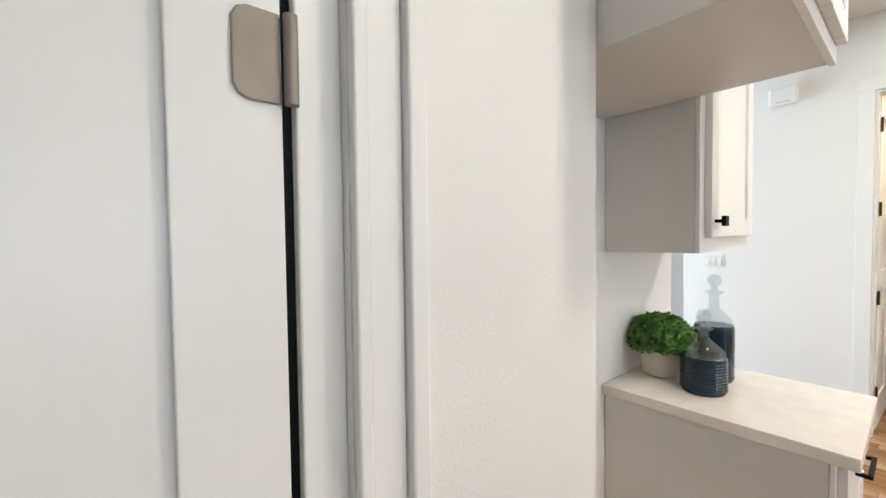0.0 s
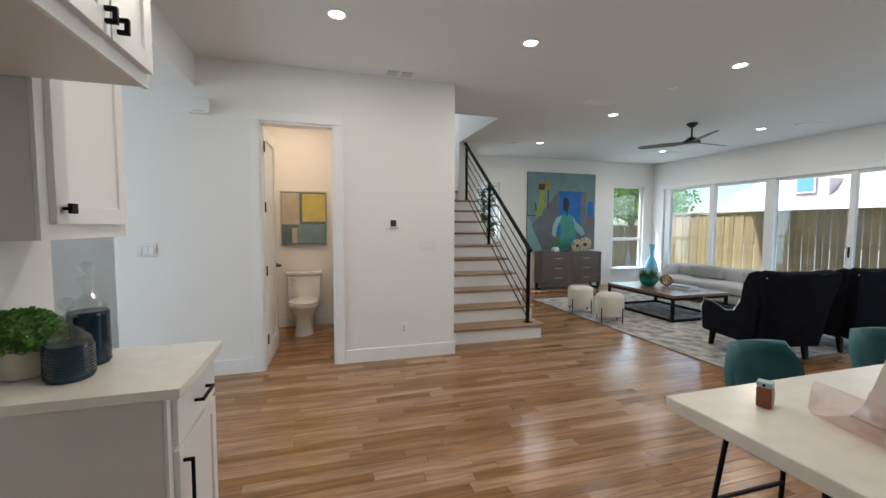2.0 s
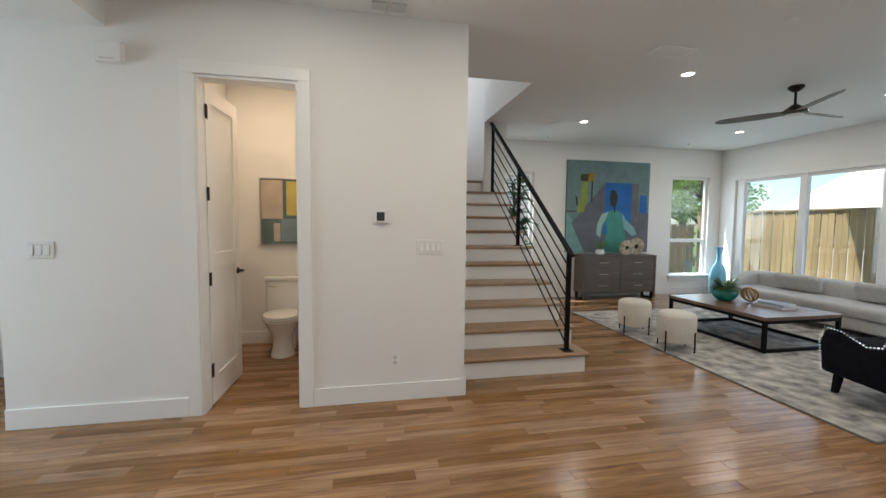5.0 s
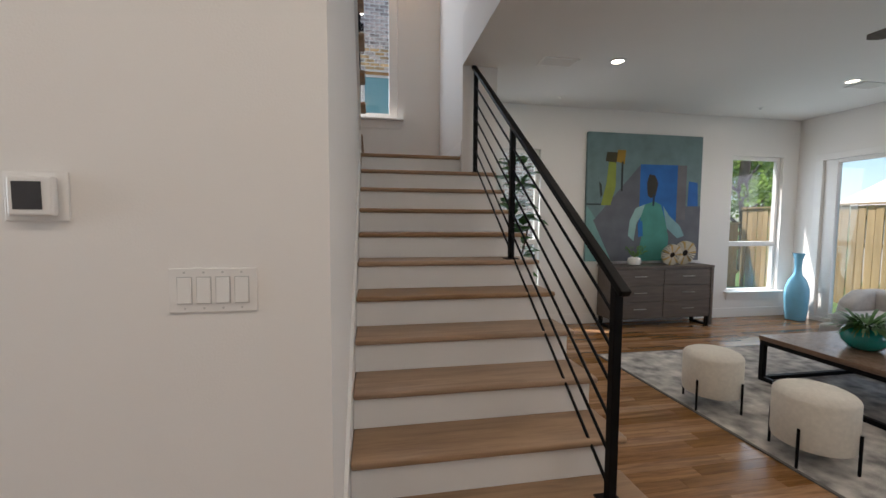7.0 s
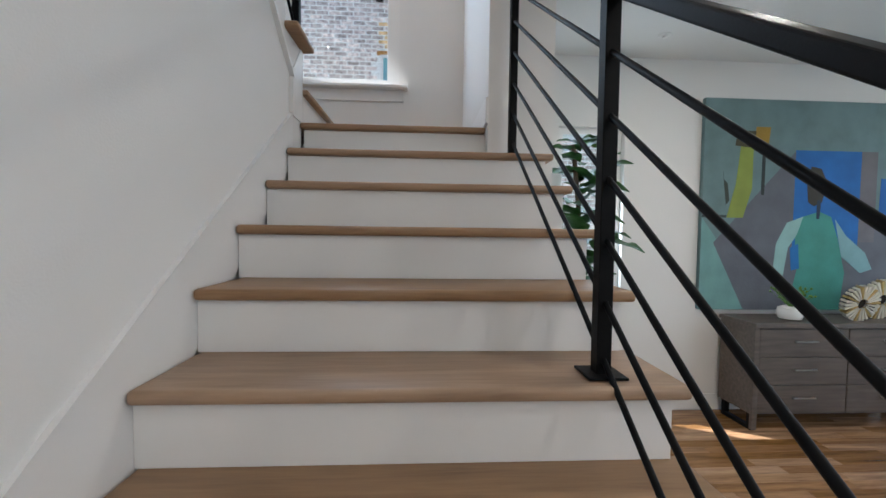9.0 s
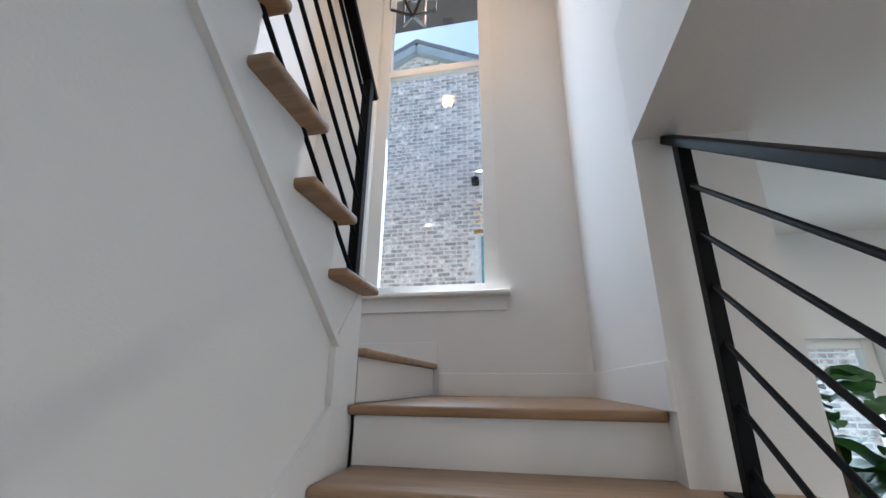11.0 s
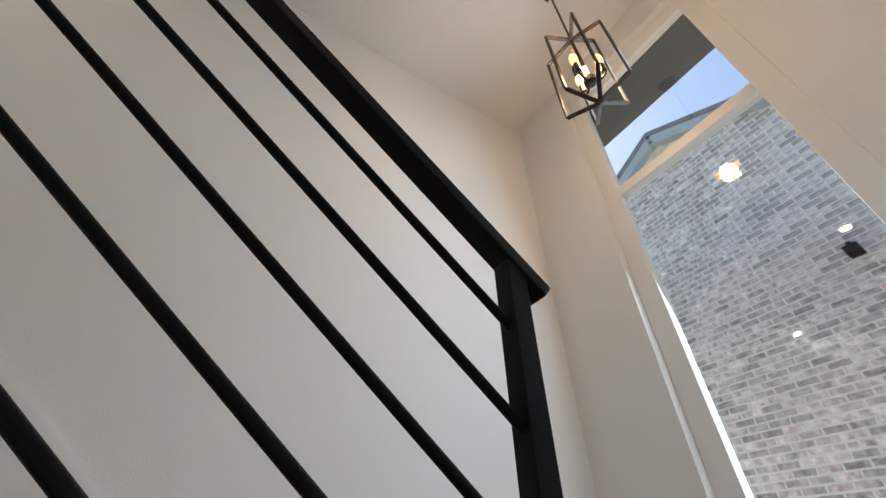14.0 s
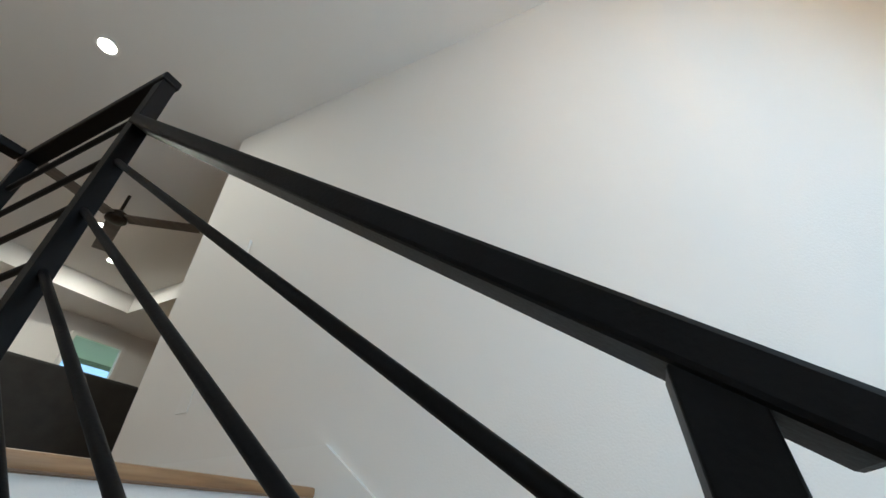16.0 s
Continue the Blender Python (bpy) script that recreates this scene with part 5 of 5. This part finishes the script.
# fiddle-leaf fig
fig = thing("fig_tree", pose(1.86, 3.56, 0.0), "tall fiddle-leaf fig in a dark basket", "plant")
part("basket", Shape().lathe([(0.15, 0.0), (0.18, 0.02), (0.20, 0.30), (0.19, 0.33), (0.18, 0.30)], 28), DARKWOOD, fig, smooth=True)
part("trunk", Shape().tube([(0, 0, 0.25), (0.02, 0.0, 0.7), (-0.02, 0.01, 1.2), (-0.05, 0.0, 1.7), (-0.10, 0.0, 2.15)], 0.017, 10), BARK, fig, smooth=True)
part("limb", Shape().tube([(0.02, 0.0, 0.8), (0.10, -0.03, 1.1), (0.16, -0.04, 1.4)], 0.011, 8), BARK, fig, smooth=True)
n = 10
vs = []
for i in range(n + 1):
    v = i / n
    half = 0.105 * (math.sin(math.pi * v ** 0.8) * (0.7 + 0.45 * v)) + 0.003
    for u in (-1, -0.5, 0, 0.5, 1):
        vs.append((u * half, 0.30 * v, 0.02 * abs(u) + 0.012 * math.sin(v * 14 + u * 3) * abs(u) - 0.10 * v * v))
fs = [(i * 5 + j, i * 5 + j + 1, (i + 1) * 5 + j + 1, (i + 1) * 5 + j) for i in range(n) for j in range(4)]
leaf_me = Shape().add(vs, fs).mesh("leaf", LEAF, smooth=True, fix=False)
rng = random.Random(21)
for i in range(64):
    z = 0.62 + 1.58 * (i / 63)
    a = i * 137.5 + rng.uniform(-25, 25)
    ob = new("leaf", leaf_me)
    ob.parent = fig
    k = rng.uniform(0.7, 1.05) * (0.75 if z > 1.95 else 1)
    cx = -0.03 * (z - 0.5) if i % 3 else 0.10
    ob.matrix_local = pose(cx, 0, z, rng.uniform(5, 50), rng.uniform(-15, 15), a) @ Matrix.Scale(k, 4)

# ---- stair pendant ----
pn = thing("pendant_lamp", pose(-0.055, 3.65, ROOF), "dark bronze cage pendant with three glowing bulbs", "pendant lamp")
part("canopy", Shape().box(-0.062, 0.062, -0.062, 0.062, -0.022, -0.0005), BRONZE, pn, bevel=0.003)
part("rod", Shape().cyl((0, 0, -0.02), (0, 0, -0.86), 0.006, seg=10), BRONZE, pn)
for a in range(3):
    c, q = math.cos(radians(a * 60 + 12)), math.sin(radians(a * 60 + 12))
    s = Shape()
    R, zt, zb = 0.165, -0.84, -1.46
    pts = [(0, 0, zt + 0.03), (c * R, q * R, zt + (0.11 if a == 1 else -0.02)), (c * R, q * R, zb + 0.06), (0, 0, zb)]
    for u, v in zip(pts, pts[1:]):
        s.bar(u, v, 0.020, 0.010)
    pts = [(0, 0, zt + 0.03), (-c * R, -q * R, zt - 0.02), (-c * R, -q * R, zb + 0.06), (0, 0, zb)]
    for u, v in zip(pts, pts[1:]):
        s.bar(u, v, 0.020, 0.010)
    part("cage_frame", s, BRONZE, pn, bevel=0.001)
part("hub", Shape().lathe([(0.015, -1.30), (0.032, -1.285), (0.032, -1.25), (0.012, -1.235), (0.008, -0.86)], 16), BRONZE, pn, smooth=True)
for a in (30, 150, 270):
    c, q = math.cos(radians(a)) * 0.075, math.sin(radians(a)) * 0.075
    part("lamp_arm", Shape().tube([(0, 0, -1.27), (c * 0.7, q * 0.7, -1.285), (c, q, -1.26), (c, q, -1.23)], 0.006, 8).cyl((c, q, -1.235), (c, q, -1.17), 0.014, seg=12), BRONZE, pn)
    part("bulb", Shape().lathe([(0.010, 0.0), (0.018, 0.02), (0.020, 0.055), (0.013, 0.085), (0.003, 0.095)], 14, (c, q, -1.168)), BULBGLOW, pn, "warm filament bulb", smooth=True)
lp = new("pendant_light", bpy.data.lights.new("pendant_light", "POINT"))
lp.data.energy, lp.data.color, lp.data.shadow_soft_size = 9, (1.0, 0.62, 0.32), 0.06
lp.location = (-0.055, 3.65, ROOF - 1.12)

# ---- upper hall ----
lw = thing("light_switch", pose(-1.0795, 0.85, 3.92), "white single switch on the upper hall wall", "light switch")
part("plate", Shape().box(0.0005, 0.006, -0.04, 0.04, -0.06, 0.06), PLASTIC, lw, bevel=0.002)
lt = thing("thermostat", pose(-1.0795, 0.90, 4.83), "small white thermostat on the upper hall wall", "thermostat")
part("plate", Shape().box(0.0005, 0.02, -0.06, 0.06, -0.05, 0.05), PLASTIC, lt, bevel=0.004)
f2 = thing("ceiling_fan", pose(-1.12, -1.11, ROOF), "dark ceiling fan in the loft, at rest", "fan")
part("rod", Shape().cyl((0, 0, -0.0005), (0, 0, -0.25), 0.015, seg=10), BRONZE, f2)
part("motor", Shape().lathe([(0.03, -0.20), (0.09, -0.25), (0.09, -0.31), (0.04, -0.33)], 20), BRONZE, f2, smooth=True)
for a in (10, 130, 250):
    c, q = math.cos(radians(a)), math.sin(radians(a))
    part("blade", Shape().bar((c * 0.08, q * 0.08, -0.28), (c * 0.7, q * 0.7, -0.28), 0.13, 0.010), GREYWOOD, f2)
ls = thing("loft_sofa", pose(-0.75, -1.0, UPPER), "dark taupe sofa seen from behind in the loft", "sofa")
part("backrest", Shape().box(-1.1, 1.1, -0.12, 0.10, 0.05, 0.95), DARKGREY, ls, bevel=0.04, smooth=True, segments=3)
part("seat", Shape().box(-1.1, 1.1, -0.95, -0.121, 0.05, 0.45), DARKGREY, ls, bevel=0.04, smooth=True, segments=3)

# ---- outside ----
NBY = 7.7
nb = thing("brick_house", pose(0, 0, 0), "neighbouring brick house with a low gable", "house")
GX, GZ, GS = -1.2, 8.55, 0.52  # ridge and slope of the gable
wall = part("wall", Shape().box(-7.0, 5.6, NBY, NBY + 0.3, -0.25, 5.0).prism([(-7.0, 5.0), (5.6, 5.0), (GX, GZ)], "y", NBY, NBY + 0.3), MORTAR, nb)
part("fascia", Shape().bar((GX - 6.4, NBY - 0.08, GZ - 6.4 * GS), (GX, NBY - 0.08, GZ), 0.14, 0.17).bar((GX, NBY - 0.08, GZ), (GX + 7.2, NBY - 0.08, GZ - 7.2 * GS), 0.14, 0.17), paint("fascia_blue_grey", (0.42, 0.47, 0.50)), nb)
part("roof", Shape().prism([(GX - 6.6, GZ - 6.6 * GS + 0.1), (GX, GZ + 0.1), (GX + 7.4, GZ - 7.4 * GS + 0.1), (GX + 7.4, GZ - 7.4 * GS + 0.2), (GX, GZ + 0.2), (GX - 6.6, GZ - 6.6 * GS + 0.2)], "y", NBY - 0.16, NBY + 9), SHINGLE, nb)
WX, WZ = -0.06, 3.58
nw = part("window", Shape().box(WX, WX + 0.05, NBY - 0.05, NBY - 0.0005, WZ, WZ + 0.94).box(WX + 0.9, WX + 0.95, NBY - 0.05, NBY - 0.0005, WZ, WZ + 0.94).box(WX + 0.05, WX + 0.9, NBY - 0.05, NBY - 0.0005, WZ + 0.89, WZ + 0.94).box(WX + 0.05, WX + 0.9, NBY - 0.05, NBY - 0.0005, WZ, WZ + 0.05), TRIM, nb)
part("pane", Shape().box(WX + 0.05, WX + 0.9, NBY - 0.03, NBY - 0.02, WZ + 0.05, WZ + 0.89), SKYGLASS, nw)
part("lintel", Shape().box(WX - 0.06, WX + 1.01, NBY - 0.035, NBY - 0.0005, WZ + 0.945, WZ + 1.01), ORANGEWOOD, nb)
part("sill", Shape().box(WX - 0.03, WX + 0.98, NBY - 0.08, NBY - 0.0005, WZ - 0.11, WZ - 0.005), ORANGEWOOD, nb)
part("wall_lamp", Shape().box(-0.14, -0.02, NBY - 0.16, NBY - 0.0005, 5.41, 5.50).box(-0.10, -0.06, NBY - 0.10, NBY - 0.0005, 5.50, 5.56), BLACK, nb, "small black wall lamp", bevel=0.006)
eave = tagged(part("eave", Shape().box(-7, 7.9, NORTH + 0.151, NORTH + 0.85, ROOF + 0.05, ROOF + 0.16).box(EAST + 0.151, EAST + 0.75, -7.2, NORTH + 0.15, ROOF + 0.05, ROOF + 0.16), SOFFIT), "dark grey underside of the house eave", "eave", kind="structure")
tagged(part("roof", Shape().box(-7.2, 7.9, -7.3, NORTH + 0.85, ROOF + 0.31, ROOF + 0.45), SHINGLE), "grey roof over the house", "roof", kind="structure")

picket = Shape().box(-0.009, 0.009, -0.062, 0.062, 0, 1).mesh("picket", FENCE)


def fence(name, a, b, top, label):
    """A picket fence from a to b, boards edge to edge, with rails behind."""
    f = thing(name, pose(0, 0, 0), label, "fence")
    a, b = Vector(a), Vector(b)
    d = (b - a)
    n = int(d.length / 0.142)
    ang = math.degrees(math.atan2(d.y, d.x)) - 90
    rg = random.Random(int(top * 100))
    for i in range(n):
        p = a + d * ((i + 0.5) / n)
        o = new("picket", picket)
        o.parent = f
        o.matrix_local = pose(p.x + (0.013 if i % 2 else 0.0) * abs(d.y) / d.length + rg.uniform(-0.004, 0.004), p.y + (0.013 if i % 2 else 0.0) * abs(d.x) / d.length, -0.25, 0, 0, ang) @ Matrix.Diagonal((1, 1, top + 0.25 + rg.uniform(-0.012, 0.012), 1))
    nrm = Vector((d.y, -d.x, 0)).normalized() * 0.035
    for z in (0.15, top * 0.55, top - 0.25):
        part("rail", Shape().bar((a.x + nrm.x, a.y + nrm.y, z), (b.x + nrm.x, b.y + nrm.y, z), 0.035, 0.085), FENCE, f)
    part("cap", Shape().bar((a.x, a.y, top + 0.03), (b.x, b.y, top + 0.03), 0.10, 0.035), FENCE, f)
    return f


fence("wooden_fence", (9.8, -9.0, 0), (9.8, 7.9, 0), 1.80, "tall new cedar picket fence along the garden")
fence("wooden_fence", (5.7, 7.9, 0), (9.7, 7.9, 0), 1.41, "lower cedar fence between the houses")
hs = thing("pale_house", pose(-0.9, -0.4, 0), "pale rendered house beyond the garden fence", "house")
part("wall", Shape().box(15.0, 24, -12, 8.5, -0.25, 2.0), PALEBRICK, hs)
part("roof", Shape().add([(14.5, -12.6, 1.95), (24.5, -12.6, 1.95), (24.5, 9.0, 1.95), (14.5, 9.0, 1.95), (19.5, -7.5, 6.4), (19.5, 4.6, 6.4)],
                         [(0, 1, 2, 3), (0, 3, 5, 4), (1, 4, 5, 2), (0, 4, 1), (2, 5, 3)]), PALEBRICK, hs, "pale pinkish hip roof")
dm = part("dormer", Shape().prism([(5.0, 2.2), (6.3, 2.2), (6.3, 3.0), (5.65, 3.5), (5.0, 3.0)], "x", 15.0, 17.5), PALEBRICK, hs)
hw = part("window", Shape().box(14.95, 14.995, 5.35, 5.95, 2.55, 3.1), TRIM, hs)
part("pane", Shape().box(14.94, 14.9495, 5.41, 5.89, 2.61, 3.04), SKYGLASS, hw)

rng = random.Random(8)


def tree(x, y, h, r, label):
    t = thing("tree", pose(x, y, -0.25), label, "tree", "garden trees")
    part("trunk", Shape().tube([(0, 0, 0), (0.08, 0.05, h * 0.3), (-0.05, 0.1, h * 0.55), (0.05, 0, h * 0.85)], 0.16, 10), BARK, t, smooth=True)
    cl, s = [], Shape()
    for i in range(9):
        a, z = rng.uniform(0, 6.28), h * rng.uniform(0.42, 0.9)
        e = Vector((r * 0.7 * math.cos(a), r * 0.7 * math.sin(a), z))
        part("limb", Shape().cyl((0, 0.05, z - h * 0.16), tuple(e), 0.07, 0.02, 8), BARK, t)
        cl.append((e, r * rng.uniform(0.35, 0.55)))
    cl.append((Vector((0, 0, h * 0.92)), r * 0.5))
    for c, rr in cl:
        for i in range(520):
            d = Vector((rng.gauss(0, 1), rng.gauss(0, 1), rng.gauss(0, 0.8))).normalized() * rr * rng.uniform(0.35, 1.1)
            p = c + d
            n1 = Vector((rng.uniform(-1, 1), rng.uniform(-1, 1), rng.uniform(-1, 1))).normalized()
            e1 = n1.orthogonal().normalized() * rng.uniform(0.05, 0.10)
            e2 = n1.cross(e1) * 0.8
            s.add([p - e1, p + e2, p + e1, p - e2], [(0, 1, 2, 3)])
    o = part("crown", s, FOLIAGE, t, "loose green leaves", fix=False)
    o["kind"] = "stuff"


tree(13.0, 10.8, 5.6, 2.0, "leafy green tree behind the corner of the fences")
tree(10.0, 14.0, 4.9, 2.2, "leafy green tree beyond the low fence")
tree(14.8, 14.0, 5.2, 2.4, "broad green tree beyond the garden")

# bricks of the neighbouring wall
brick_me = Shape().box(-0.093, 0.093, -0.008, 0.02, -0.0265, 0.0265).mesh("brick", BRICK)
bs, stain = Shape(), Shape()
cnt = 0
rng = random.Random(4)
for x0, x1, z0, z1 in ((-2.6, 1.6, 1.6, 8.4), (1.9, 5.5, 0.0, 3.2)):
    row = 0
    z = z0
    while z < z1:
        x = x0 + (0.104 if row % 2 else 0)
        while x < x1:
            cx = x + 0.1
            if z < GZ - 0.1 - GS * abs(cx - GX) and not (WX - 0.02 < cx + 0.1 and cx - 0.1 < WX + 0.97 and WZ - 0.12 < z + 0.03 and z - 0.03 < WZ + 1.02):
                if -0.9 < x < 0.45 and 5.3 < z < 8.2 and cnt < 300:
                    o = new("brick", brick_me)
                    o.parent = wall
                    o.location = (cx, NBY + rng.uniform(-0.002, 0.002), z)
                    cnt += 1
                else:
                    j = rng.uniform(-0.002, 0.002)
                    (stain if -0.08 < cx - 0.1 * rng.random() < 0.45 and WZ + 1.0 < z < WZ + 1.68 - 0.5 * rng.random() else bs).box(cx - 0.093, cx + 0.093, NBY - 0.008 + j, NBY + 0.02, z - 0.0265, z + 0.0265)
            x += 0.208
        z += 0.075
        row += 1
o = part("stained_bricks", stain, mat("stained_brick", (0.62, 0.36, 0.13), 0.9, spread=0.3, scale=9, bump=0.5, bump_scale=50, rand=0.3, second=(0.75, 0.55, 0.30)), wall, "bricks stained orange above the window", fix=False)
o["kind"] = "stuff"
o = part("bricks", bs, BRICK, wall, "further bricks of the wall", fix=False)
o["kind"] = "stuff"

# ---- oak planks of the ground floor, laid along x ----
rng = random.Random(7)
floor_ob = bpy.data.objects["floor"]
plank_mesh = {}
PW = 0.083


def plank_shape(n, w=PW):
    b, t = 0.0012, 0.008
    x, y = n / 2 - 0.0006, w / 2 - 0.0005
    vs = [(-x, -y, -t), (x, -y, -t), (x, y, -t), (-x, y, -t), (-x, -y, -b), (x, -y, -b), (x, y, -b), (-x, y, -b),
          (-x + b, -y + b, 0), (x - b, -y + b, 0), (x - b, y - b, 0), (-x + b, y - b, 0)]
    fs = [(0, 1, 5, 4), (1, 2, 6, 5), (2, 3, 7, 6), (3, 0, 4, 7), (4, 5, 9, 8), (5, 6, 10, 9), (6, 7, 11, 10), (7, 4, 8, 11), (8, 9, 10, 11)]
    return vs, fs


rest = Shape()
row = 0
y = -5.0
count = 0
while y < NORTH - 0.01:
    x = -5.2 - rng.uniform(0, 1.2)
    end = EAST if y + PW < LIVING else 1.37
    while x < end - 0.02:
        n = rng.choice((0.45, 0.6, 0.75, 0.9, 1.05, 1.2, 1.5))
        if x + n > end:
            n = end - x
        cx, cy = x + n / 2, y + PW / 2
        if -1.9 < cx < 1.9 and -3.2 < cy < 0.1 and count < 300:
            if n not in plank_mesh:
                s = Shape().add(*plank_shape(n))
                plank_mesh[n] = s.mesh("plank", OAK, fix=False)
            ob = new("plank", plank_mesh[n])
            ob.location = (cx, cy, 0)
            ob.parent = floor_ob
            count += 1
        else:
            vs, fs = plank_shape(n)
            rest.add([(a + cx, b + cy, c) for a, b, c in vs], fs)
        x += n
    y += PW
ob = part("planks", rest, OAK, floor_ob, "oak floor strips further off", fix=False)
ob["kind"] = "stuff"
